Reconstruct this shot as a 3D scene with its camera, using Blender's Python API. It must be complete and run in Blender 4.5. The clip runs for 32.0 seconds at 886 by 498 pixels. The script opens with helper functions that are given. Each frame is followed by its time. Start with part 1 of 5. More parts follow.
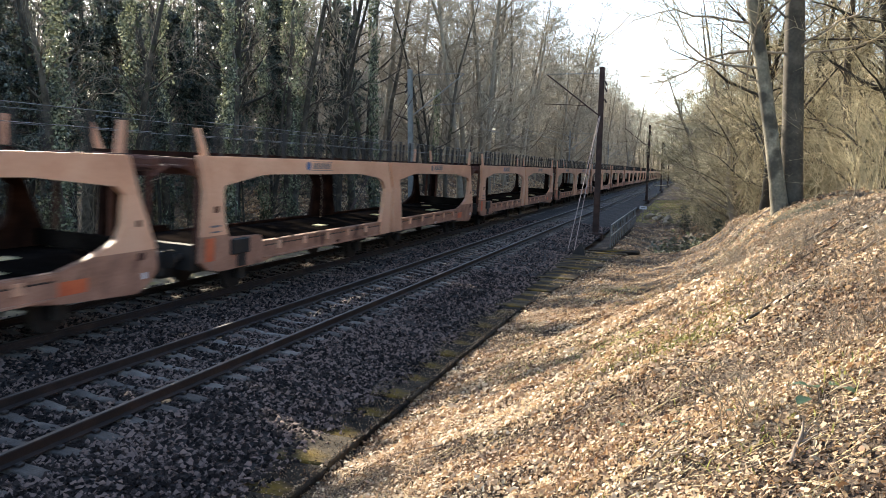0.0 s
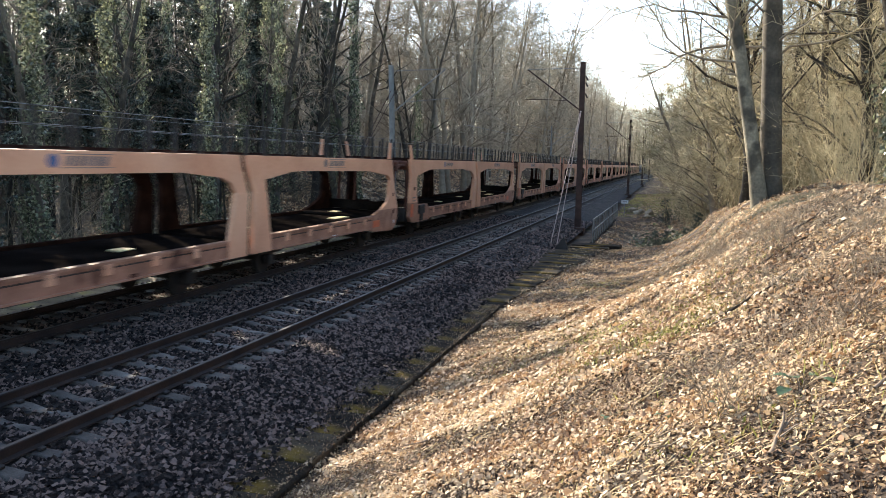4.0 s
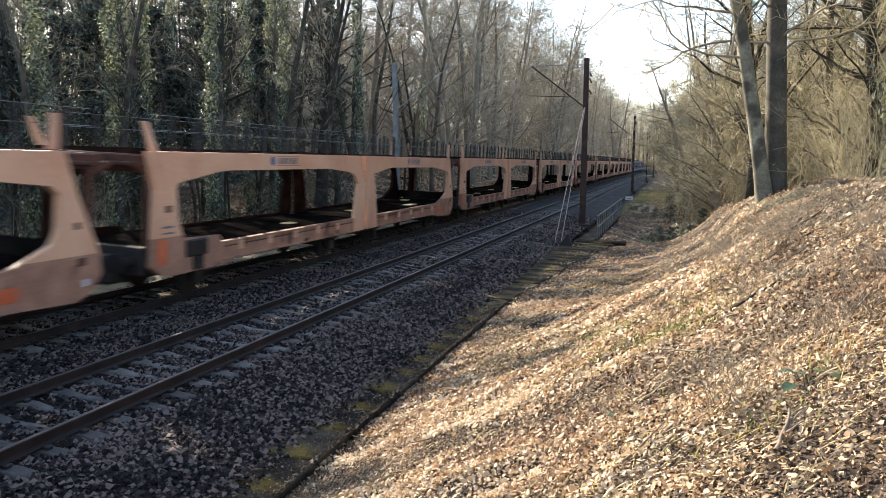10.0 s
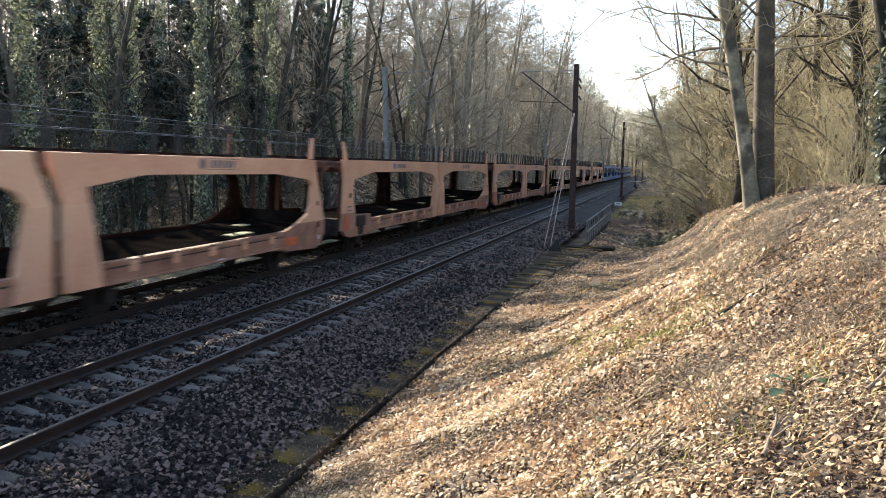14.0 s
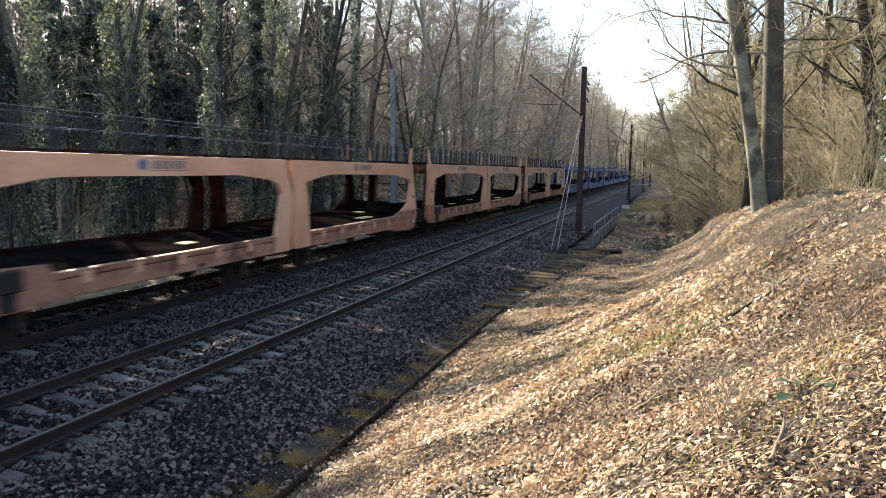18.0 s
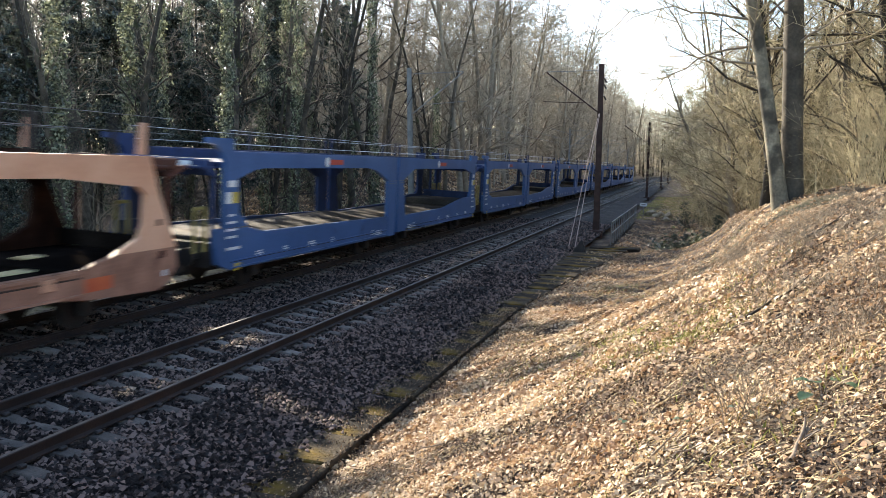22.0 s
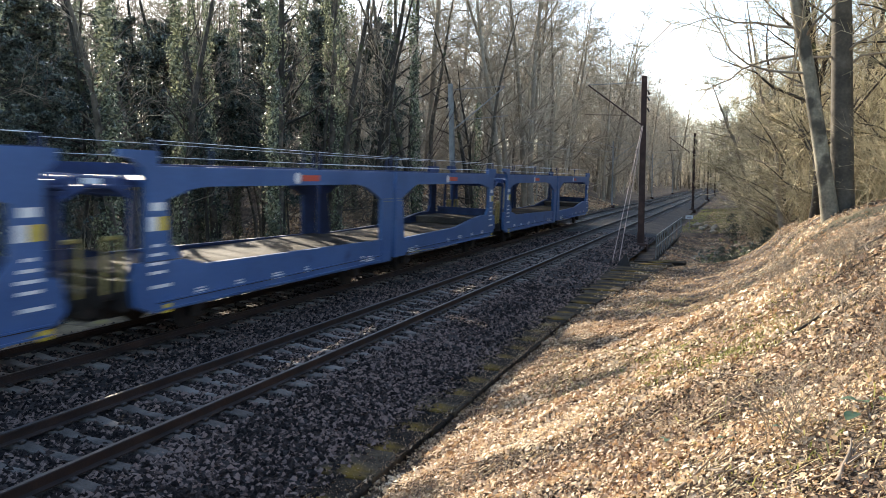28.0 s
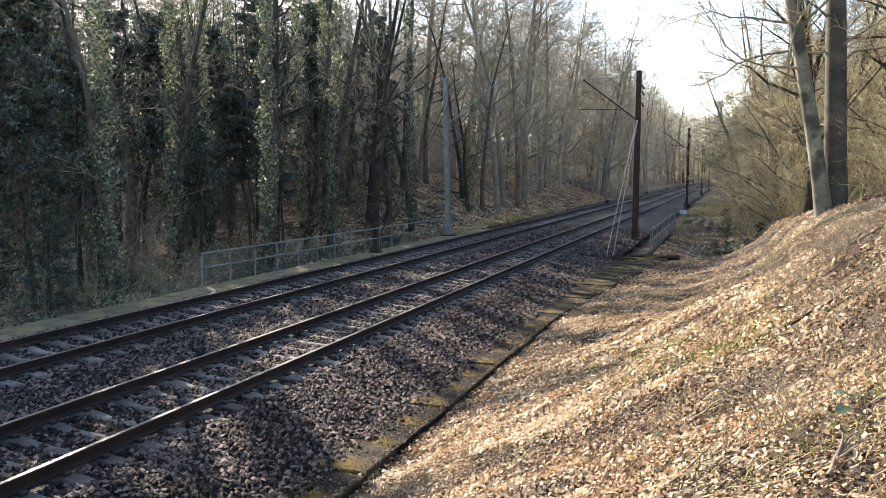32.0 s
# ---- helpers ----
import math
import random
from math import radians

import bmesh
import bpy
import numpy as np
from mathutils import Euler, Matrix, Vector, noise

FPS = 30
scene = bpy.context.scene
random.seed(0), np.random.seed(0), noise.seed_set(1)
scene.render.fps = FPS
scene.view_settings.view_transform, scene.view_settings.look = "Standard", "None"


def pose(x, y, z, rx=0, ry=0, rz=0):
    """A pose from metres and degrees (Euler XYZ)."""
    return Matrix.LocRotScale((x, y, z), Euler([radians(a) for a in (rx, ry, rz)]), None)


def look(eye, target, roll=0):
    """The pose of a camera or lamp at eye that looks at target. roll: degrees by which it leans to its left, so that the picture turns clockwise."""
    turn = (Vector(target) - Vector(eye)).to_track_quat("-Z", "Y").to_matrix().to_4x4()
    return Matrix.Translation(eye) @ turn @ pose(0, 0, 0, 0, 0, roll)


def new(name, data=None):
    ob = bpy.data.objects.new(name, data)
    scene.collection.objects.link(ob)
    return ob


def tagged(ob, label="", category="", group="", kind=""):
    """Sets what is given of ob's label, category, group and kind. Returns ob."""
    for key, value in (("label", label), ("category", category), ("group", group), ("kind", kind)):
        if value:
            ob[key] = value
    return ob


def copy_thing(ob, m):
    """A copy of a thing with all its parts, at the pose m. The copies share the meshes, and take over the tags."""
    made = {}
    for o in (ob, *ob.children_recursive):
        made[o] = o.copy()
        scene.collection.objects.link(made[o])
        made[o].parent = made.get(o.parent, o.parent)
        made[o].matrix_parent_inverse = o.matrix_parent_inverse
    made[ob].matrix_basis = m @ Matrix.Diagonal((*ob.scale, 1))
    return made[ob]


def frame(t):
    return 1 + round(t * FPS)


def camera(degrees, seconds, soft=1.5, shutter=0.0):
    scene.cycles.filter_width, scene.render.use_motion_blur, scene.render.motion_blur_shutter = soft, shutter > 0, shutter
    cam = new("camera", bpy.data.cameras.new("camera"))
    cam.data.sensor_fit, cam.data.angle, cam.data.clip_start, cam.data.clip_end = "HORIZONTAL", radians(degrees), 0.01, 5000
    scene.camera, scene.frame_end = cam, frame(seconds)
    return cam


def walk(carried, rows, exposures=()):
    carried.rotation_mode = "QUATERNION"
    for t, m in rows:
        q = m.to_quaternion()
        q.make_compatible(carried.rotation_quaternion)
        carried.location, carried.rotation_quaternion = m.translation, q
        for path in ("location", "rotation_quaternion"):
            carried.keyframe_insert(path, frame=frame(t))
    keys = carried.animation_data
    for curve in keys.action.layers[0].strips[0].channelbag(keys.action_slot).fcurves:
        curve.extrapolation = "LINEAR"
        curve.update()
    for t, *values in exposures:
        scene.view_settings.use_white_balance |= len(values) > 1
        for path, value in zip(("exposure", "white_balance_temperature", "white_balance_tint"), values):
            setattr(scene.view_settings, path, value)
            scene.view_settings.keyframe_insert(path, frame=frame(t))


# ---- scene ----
# The place: a straight double-track railway in a wood. y runs along the line, x to the bank side, z = 0 is the near track's rail top.
EYE = (7.927, 0.0, 3.266)
PATH = [  # seconds, turn to the right of the line, pitch, roll (degrees)
    (0, -17.43, -6.07, 1.20), (0.5, -17.63, -6.25, 1.17), (1, -17.58, -6.31, 1.12), (1.5, -17.56, -6.30, 1.00),
    (2, -17.66, -6.32, 0.87), (2.5, -17.44, -6.39, 0.88), (3, -16.82, -6.35, 0.75), (3.5, -16.33, -6.32, 0.73),
    (5.5, -16.01, -6.53, 0.77), (6, -16.13, -6.59, 0.69), (6.5, -16.13, -6.63, 0.65), (7, -16.19, -6.52, 0.64),
    (7.5, -16.12, -6.33, 0.59), (8, -16.12, -6.22, 0.53), (8.5, -16.12, -6.26, 0.55), (9, -16.18, -6.22, 0.52),
    (9.5, -16.39, -6.25, 0.40), (10, -16.47, -6.56, 0.46), (10.5, -16.25, -6.68, 0.66), (11, -16.11, -6.62, 0.77),
    (11.5, -15.81, -6.56, 0.80), (12, -15.50, -6.48, 0.84), (12.5, -15.55, -6.38, 0.96), (13, -15.66, -6.24, 0.97),
    (13.5, -15.81, -6.22, 0.92), (14, -15.68, -6.21, 0.80), (14.5, -15.19, -6.24, 0.71), (16.5, -15.97, -5.33, 0.88),
    (17, -16.07, -5.50, 0.88), (17.5, -16.18, -5.84, 0.87), (18, -16.20, -6.05, 1.00), (18.5, -16.25, -6.13, 1.08),
    (19, -16.62, -6.30, 1.12), (19.5, -16.96, -6.48, 1.06), (20, -17.13, -6.56, 1.03), (20.5, -17.29, -6.55, 0.98),
    (21, -17.34, -6.39, 0.88), (21.5, -17.36, -6.23, 0.80), (22, -17.47, -6.18, 0.76), (22.5, -17.49, -6.00, 0.74),
    (23, -17.34, -5.90, 0.66), (23.5, -17.36, -6.09, 0.70), (24, -17.66, -6.10, 0.68), (24.5, -18.18, -6.04, 0.66),
    (25, -18.91, -5.79, 0.58), (25.5, -19.40, -5.40, 0.47), (27.5, -20.22, -5.07, 0.11), (28, -20.64, -5.13, 0.03),
    (28.5, -20.76, -5.38, 0.05), (29, -20.82, -5.50, 0.13), (29.5, -20.76, -5.34, 0.09), (30, -20.56, -5.24, 0.00),
    (30.5, -20.42, -5.20, -0.08), (31, -20.16, -5.22, -0.02), (31.5, -20.09, -5.27, 0.15), (32, -20.22, -5.56, 0.17),
]


def heading(t, turn, tilt, roll):
    k = min(1.0, max(0.0, (t - 23.0) / 4.5))  # a small step to the side late in the clip
    eye = Vector(EYE) + Vector((0.042, 0.0, 0.02)) * k
    a, b = radians(turn - 0.08 * k), radians(tilt)
    way = Vector((math.sin(a) * math.cos(b), math.cos(a) * math.cos(b), math.sin(b)))
    return look(eye, eye + way, roll)


cam = camera(60.0, 32.0, soft=0.8, shutter=0.5)
walk(cam, [(t, heading(t, *r)) for t, *r in PATH], exposures=[(0.0, 1.5), (32.0, 1.5)])

# ---- light ----
SUN_TURN, SUN_UP = radians(-50), radians(25)
world = bpy.data.worlds.new("sky")
scene.world = world
world.use_nodes = True
wn = world.node_tree.nodes
sky = wn.new("ShaderNodeTexSky")
sky.sky_type = "NISHITA"
sky.sun_disc = False
sky.sun_elevation, sky.sun_rotation = SUN_UP, SUN_TURN
sky.dust_density, sky.air_density, sky.ozone_density = 0.9, 1.0, 1.2
world.node_tree.links.new(sky.outputs[0], wn["Background"].inputs[0])
wn["Background"].inputs[1].default_value = 0.15
sun_data = bpy.data.lights.new("sun", "SUN")
sun_data.energy, sun_data.angle, sun_data.color = 5.0, radians(0.5), (1.0, 0.88, 0.7)
sun = new("sun", sun_data)
sun_way = Vector((math.sin(SUN_TURN) * math.cos(SUN_UP), math.cos(SUN_TURN) * math.cos(SUN_UP), math.sin(SUN_UP)))
sun.matrix_world = look(sun_way * 60, (0, 0, 0))


# ---- materials ----
def material(name, ramp, rough=0.8, metal=0.0, scale=3.0, fine=40.0, bump=0.3, dist=0.02, island=0.0, per_object=0.0, spec=0.4, translucent=0.0, blotch=None):
    """A procedural surface: broad noise picks a colour from the ramp, fine noise adds grain and relief; island or per_object shift it piece by piece. blotch: (colour, scale, threshold) lays stains over it."""
    m = bpy.data.materials.new(name)
    m.use_nodes = True
    n, l = m.node_tree.nodes, m.node_tree.links
    b = n["Principled BSDF"]
    b.inputs["Roughness"].default_value, b.inputs["Metallic"].default_value = rough, metal
    b.inputs["Specular IOR Level"].default_value = spec
    co = n.new("ShaderNodeTexCoord")
    big, small = n.new("ShaderNodeTexNoise"), n.new("ShaderNodeTexNoise")
    big.inputs["Scale"].default_value, small.inputs["Scale"].default_value = scale, fine
    big.inputs["Detail"].default_value, small.inputs["Detail"].default_value = 4, 3
    for x in (big, small):
        l.new(co.outputs["Object"], x.inputs["Vector"])
    mix = n.new("ShaderNodeMath")
    mix.operation = "MULTIPLY_ADD"
    l.new(small.outputs[0], mix.inputs[0])
    mix.inputs[1].default_value = 0.45
    l.new(big.outputs[0], mix.inputs[2])
    last = mix.outputs[0]
    shift = -0.22
    for amount, kind, out in ((island, "ShaderNodeNewGeometry", "Random Per Island"), (per_object, "ShaderNodeObjectInfo", "Random")):
        if amount:
            g, a = n.new(kind), n.new("ShaderNodeMath")
            a.operation = "MULTIPLY_ADD"
            l.new(g.outputs[out], a.inputs[0])
            a.inputs[1].default_value = amount
            l.new(last, a.inputs[2])
            last = a.outputs[0]
            shift -= amount / 2
    a = n.new("ShaderNodeMath")
    l.new(last, a.inputs[0])
    a.inputs[1].default_value = shift
    r = n.new("ShaderNodeValToRGB")
    el = r.color_ramp.elements
    stops = np.linspace(0.22, 0.78, len(ramp))
    while len(el) < len(ramp):
        el.new(0.5)
    for e, s, c in zip(el, stops, ramp):
        e.position, e.color = s, (*c, 1)
    l.new(a.outputs[0], r.inputs[0])
    colour = r.outputs[0]
    if blotch:
        c, s, th = blotch
        bn, br, mx = n.new("ShaderNodeTexNoise"), n.new("ShaderNodeValToRGB"), n.new("ShaderNodeMix")
        bn.inputs["Scale"].default_value, bn.inputs["Detail"].default_value = s, 6
        l.new(co.outputs["Object"], bn.inputs["Vector"])
        br.color_ramp.elements[0].position, br.color_ramp.elements[1].position = th, th + 0.12
        l.new(bn.outputs[0], br.inputs[0])
        mx.data_type = "RGBA"
        l.new(br.outputs[0], mx.inputs["Factor"])
        l.new(colour, mx.inputs[6])
        mx.inputs[7].default_value = (*c, 1)
        colour = mx.outputs[2]
    l.new(colour, b.inputs["Base Color"])
    if bump:
        bp = n.new("ShaderNodeBump")
        bp.inputs["Strength"].default_value, bp.inputs["Distance"].default_value = bump, dist
        l.new(mix.outputs[0], bp.inputs["Height"])
        l.new(bp.outputs[0], b.inputs["Normal"])
    if translucent:
        t, ms = n.new("ShaderNodeBsdfTranslucent"), n.new("ShaderNodeMixShader")
        l.new(colour, t.inputs["Color"])
        ms.inputs[0].default_value = translucent
        l.new(b.outputs[0], ms.inputs[1])
        l.new(t.outputs[0], ms.inputs[2])
        l.new(ms.outputs[0], n["Material Output"].inputs["Surface"])
    return m


SOIL = material("leaf_litter_soil", [(0.012, 0.008, 0.005), (0.06, 0.038, 0.023), (0.22, 0.148, 0.088)], 0.95, scale=1.1, fine=38, bump=1.0, dist=0.05, blotch=((0.07, 0.075, 0.026), 0.16, 0.62))
# Nearly black: shade in the gaps between stones is put into this colour.
BALLAST = material("ballast_bed", [(0.004, 0.004, 0.004), (0.016, 0.013, 0.012), (0.06, 0.045, 0.038)], 0.9, scale=1.2, fine=22, bump=1.0, dist=0.06)
STONE = material("ballast_stone", [(0.0075, 0.0057, 0.0054), (0.038, 0.0275, 0.024), (0.2, 0.142, 0.118)], 0.8, scale=0.7, fine=60, bump=0.3, dist=0.01, island=0.9, spec=0.12)
SLEEPER_GREY = material("dusty_sleeper_concrete", [(0.06, 0.052, 0.046), (0.125, 0.11, 0.096), (0.23, 0.205, 0.18)], 0.88, scale=3, fine=50, bump=0.3, dist=0.01, per_object=0.4, spec=0.25)
MOSSY = material("mossy_concrete", [(0.009, 0.0075, 0.0055), (0.028, 0.022, 0.016), (0.085, 0.066, 0.043)], 0.95, scale=2.6, fine=24, bump=1.0, dist=0.04, per_object=0.35, spec=0.12, blotch=((0.15, 0.098, 0.02), 1.1, 0.55))
RAIL_RUST = material("rusty_rail_steel", [(0.011, 0.0075, 0.007), (0.022, 0.014, 0.012), (0.045, 0.027, 0.021)], 0.7, scale=2, fine=40, bump=0.2, dist=0.005)
RAIL_TOP = material("dull_rail_steel", [(0.07, 0.062, 0.06), (0.11, 0.1, 0.095), (0.16, 0.148, 0.14)], 0.55, metal=1.0, scale=1.5, fine=90, bump=0.05, dist=0.002)
IRON = material("dark_greasy_iron", [(0.008, 0.007, 0.007), (0.02, 0.017, 0.016), (0.04, 0.032, 0.028)], 0.6, scale=3, fine=40, bump=0.2, dist=0.01)
TAN = material("faded_orange_paint", [(0.57, 0.275, 0.165), (0.69, 0.37, 0.232), (0.77, 0.455, 0.3)], 0.5, scale=0.7, fine=12, bump=0.08, dist=0.004, per_object=0.12, blotch=((0.3, 0.13, 0.075), 1.3, 0.68))
# Rust stains, plus the sill's shade put into a darker orange.
TAN_SILL = material("rusty_shaded_orange_paint", [(0.21, 0.1, 0.064), (0.36, 0.183, 0.12), (0.5, 0.275, 0.182)], 0.65, scale=1.4, fine=18, bump=0.15, dist=0.005, per_object=0.12, blotch=((0.11, 0.046, 0.03), 1.8, 0.58))
TAN_RUST = material("rusty_brown_steel", [(0.04, 0.016, 0.012), (0.08, 0.032, 0.022), (0.14, 0.06, 0.038)], 0.8, scale=2, fine=25, bump=0.3, dist=0.01, spec=0.2)
# Inner steel, its colour darkened for shade as well as grime.
INNER = material("grimy_shaded_inner_steel", [(0.012, 0.007, 0.006), (0.026, 0.014, 0.011), (0.052, 0.027, 0.021)], 0.85, scale=2, fine=25, bump=0.3, dist=0.01, spec=0.0)
PATCH = material("fresh_orange_red_paint", [(0.5, 0.1, 0.04), (0.62, 0.15, 0.06), (0.66, 0.2, 0.09)], 0.55, scale=2, fine=20, bump=0.1, per_object=0.25)
BLUE = material("blue_wagon_paint", [(0.034, 0.08, 0.19), (0.05, 0.11, 0.26), (0.068, 0.14, 0.315)], 0.42, scale=0.6, fine=14, bump=0.06, dist=0.004, per_object=0.12, blotch=((0.022, 0.052, 0.14), 1.1, 0.66))
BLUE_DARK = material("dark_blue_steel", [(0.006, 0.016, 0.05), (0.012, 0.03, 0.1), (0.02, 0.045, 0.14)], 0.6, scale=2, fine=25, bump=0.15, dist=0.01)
# Orange wagons' deck colour: the upper deck's shadow is put into it.
DECK_SHADED = material("grimy_shaded_deck", [(0.005, 0.0045, 0.004), (0.01, 0.0085, 0.008), (0.026, 0.021, 0.019)], 0.95, scale=0.8, fine=18, bump=0.3, dist=0.01, spec=0.0)
DECK = material("dirty_deck_plate", [(0.016, 0.016, 0.017), (0.05, 0.044, 0.04), (0.16, 0.13, 0.1)], 0.75, scale=0.8, fine=18, bump=0.3, dist=0.01, spec=0.1)
WHITE = material("white_marking_paint", [(0.6, 0.6, 0.6), (0.72, 0.72, 0.72), (0.78, 0.78, 0.78)], 0.5, bump=0.05)
GREY_MARK = material("grey_marking_paint", [(0.1, 0.09, 0.1), (0.14, 0.13, 0.14), (0.18, 0.17, 0.17)], 0.5, bump=0.05)
YELLOW = material("yellow_paint", [(0.5, 0.35, 0.03), (0.62, 0.45, 0.05), (0.7, 0.52, 0.08)], 0.5, bump=0.05)
DULL_YELLOW = material("grimy_yellow_paint", [(0.13, 0.1, 0.035), (0.24, 0.19, 0.06), (0.36, 0.29, 0.1)], 0.6, bump=0.05)
PLATE = material("pale_yellow_plate", [(0.5, 0.43, 0.22), (0.66, 0.58, 0.33), (0.74, 0.68, 0.45)], 0.6, bump=0.05)
SANDY = material("sandy_mossy_path", [(0.07, 0.05, 0.028), (0.17, 0.125, 0.066), (0.3, 0.235, 0.14)], 0.95, scale=1.5, fine=20, bump=0.8, dist=0.03, per_object=0.2, blotch=((0.2, 0.16, 0.04), 1.1, 0.55))
RED = material("red_marking_paint", [(0.4, 0.05, 0.04), (0.5, 0.08, 0.05), (0.55, 0.1, 0.06)], 0.5, bump=0.05)
MAST = material("rust_brown_mast_steel", [(0.022, 0.012, 0.01), (0.05, 0.026, 0.02), (0.085, 0.048, 0.037)], 0.75, scale=2.5, fine=30, bump=0.3, dist=0.01)
GREY_STEEL = material("galvanised_steel", [(0.16, 0.165, 0.16), (0.25, 0.255, 0.25), (0.33, 0.33, 0.32)], 0.55, metal=0.4, scale=3, fine=30, bump=0.15, dist=0.005)
CABLE = material("pale_stay_cable", [(0.3, 0.22, 0.18), (0.42, 0.32, 0.27), (0.5, 0.4, 0.34)], 0.6, metal=0.2, scale=6, fine=50, bump=0.1, dist=0.002)
WIRE = material("overhead_wire", [(0.12, 0.12, 0.11), (0.2, 0.2, 0.19), (0.3, 0.29, 0.28)], 0.5, metal=0.5, bump=0)
BARK = material("dark_bark", [(0.018, 0.015, 0.011), (0.05, 0.041, 0.03), (0.15, 0.122, 0.09)], 0.95, scale=2.5, fine=28, bump=0.9, dist=0.03, per_object=0.4, blotch=((0.05, 0.058, 0.022), 1.2, 0.6))
BEECH = material("smooth_grey_green_bark", [(0.07, 0.06, 0.042), (0.2, 0.176, 0.125), (0.42, 0.37, 0.265)], 0.8, scale=1.2, fine=16, bump=0.6, dist=0.02, per_object=0.1, blotch=((0.06, 0.052, 0.038), 1.6, 0.5))
# The same beech's bark, coloured darker for its shaded stem.
BEECH_SHADED = material("shaded_smooth_bark", [(0.03, 0.026, 0.02), (0.075, 0.063, 0.047), (0.14, 0.12, 0.09)], 0.85, scale=1.6, fine=14, bump=0.5, dist=0.02)
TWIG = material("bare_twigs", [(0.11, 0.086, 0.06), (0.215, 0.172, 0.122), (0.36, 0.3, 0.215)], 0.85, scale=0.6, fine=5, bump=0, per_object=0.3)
# Paler copy of the twig colour, with sunlight put into it.
SUNLIT_TWIG = material("sunlit_pale_twigs", [(0.16, 0.128, 0.07), (0.36, 0.3, 0.175), (0.58, 0.5, 0.32)], 0.85, scale=0.8, fine=5, bump=0, per_object=0.35, island=0.3)
# Haze over the distance is put into this paler twig colour.
HAZY_TWIG = material("hazy_distant_twigs", [(0.17, 0.136, 0.095), (0.32, 0.264, 0.19), (0.48, 0.41, 0.3)], 0.85, scale=0.4, fine=3, bump=0, per_object=0.3)
IVY = material("glossy_ivy_leaves", [(0.05, 0.058, 0.036), (0.13, 0.145, 0.085), (0.38, 0.39, 0.24)], 0.26, scale=1.2, fine=8, bump=0, island=0.6, spec=0.9, translucent=0.4)
HOLLY = material("dark_evergreen_leaves", [(0.035, 0.046, 0.038), (0.075, 0.09, 0.07), (0.17, 0.188, 0.14)], 0.25, scale=0.8, fine=8, bump=0, island=0.6, spec=0.9, translucent=0.3)
LEAF = material("fallen_oak_leaves", [(0.1, 0.058, 0.036), (0.31, 0.182, 0.098), (0.52, 0.35, 0.2), (0.65, 0.485, 0.3), (0.78, 0.64, 0.45)], 0.6, scale=0.9, fine=5, bump=0, island=0.34, translucent=0.22)
CRUMB = material("leaf_crumbs", [(0.035, 0.022, 0.014), (0.15, 0.09, 0.051), (0.32, 0.21, 0.12), (0.52, 0.385, 0.24)], 0.8, scale=0.8, fine=6, bump=0, island=0.6)
STRAW = material("dry_straw", [(0.3, 0.2, 0.09), (0.52, 0.4, 0.2), (0.7, 0.58, 0.34)], 0.7, scale=0.6, fine=5, bump=0, island=0.4, translucent=0.2)
BROAD_LEAF = material("broad_green_leaves", [(0.03, 0.06, 0.03), (0.06, 0.11, 0.05), (0.12, 0.18, 0.09)], 0.4, scale=6, fine=40, bump=0.2, dist=0.004, per_object=0.3, translucent=0.3)
GRASS = material("grass_blades", [(0.14, 0.16, 0.035), (0.31, 0.32, 0.09), (0.54, 0.5, 0.2)], 0.6, scale=0.5, fine=4, bump=0, island=0.6, translucent=0.4)
DRY = material("dry_sticks", [(0.09, 0.065, 0.045), (0.2, 0.15, 0.105), (0.36, 0.28, 0.2)], 0.85, scale=2, fine=20, bump=0.3, dist=0.005, island=0.5)
LICHEN_ROCK = material("pale_boulder", [(0.16, 0.13, 0.09), (0.32, 0.26, 0.18), (0.42, 0.36, 0.27)], 0.9, scale=3, fine=20, bump=0.6, dist=0.03)


# ---- tools ----
def mesh_of(name, verts, faces, mat, smooth=False):
    """A mesh from an array of points and an array of faces with the same number of corners."""
    verts, faces = np.asarray(verts, float).reshape(-1, 3), np.asarray(faces, int)
    me = bpy.data.meshes.new(name)
    k = faces.shape[1]
    me.vertices.add(len(verts))
    me.vertices.foreach_set("co", verts.ravel())
    me.loops.add(faces.size)
    me.loops.foreach_set("vertex_index", faces.ravel())
    me.polygons.add(len(faces))
    me.polygons.foreach_set("loop_start", np.arange(0, faces.size, k))
    me.polygons.foreach_set("loop_total", np.full(len(faces), k))
    me.update(calc_edges=True)
    me.validate()
    if smooth:
        me.shade_smooth()
    if mat:
        me.materials.append(mat)
    return me


def finish(bm, name, mat, smooth=False):
    bmesh.ops.recalc_face_normals(bm, faces=bm.faces)
    me = bpy.data.meshes.new(name)
    bm.to_mesh(me)
    bm.free()
    if smooth:
        me.shade_smooth()
    me.materials.append(mat)
    return me


def part(name, me, parent, label="", m=None):
    ob = new(name, me)
    ob.parent = parent
    if m is not None:
        ob.matrix_basis = m
    if label:
        ob["label"] = label
    return ob


def thing(name, label, category, m=None, group="", kind="", me=None):
    ob = new(name, me)
    if m is not None:
        ob.matrix_basis = m
    return tagged(ob, label, category, group, kind)


def box(bm, x0, x1, y0, y1, z0, z1, bevel=0.0):
    r = bmesh.ops.create_cube(bm, size=1)
    for v in r["verts"]:
        v.co = ((x0 + x1) / 2 + v.co.x * (x1 - x0), (y0 + y1) / 2 + v.co.y * (y1 - y0), (z0 + z1) / 2 + v.co.z * (z1 - z0))
    if bevel:
        bmesh.ops.bevel(bm, geom=list({e for v in r["verts"] for e in v.link_edges}), offset=bevel, segments=1, affect="EDGES")


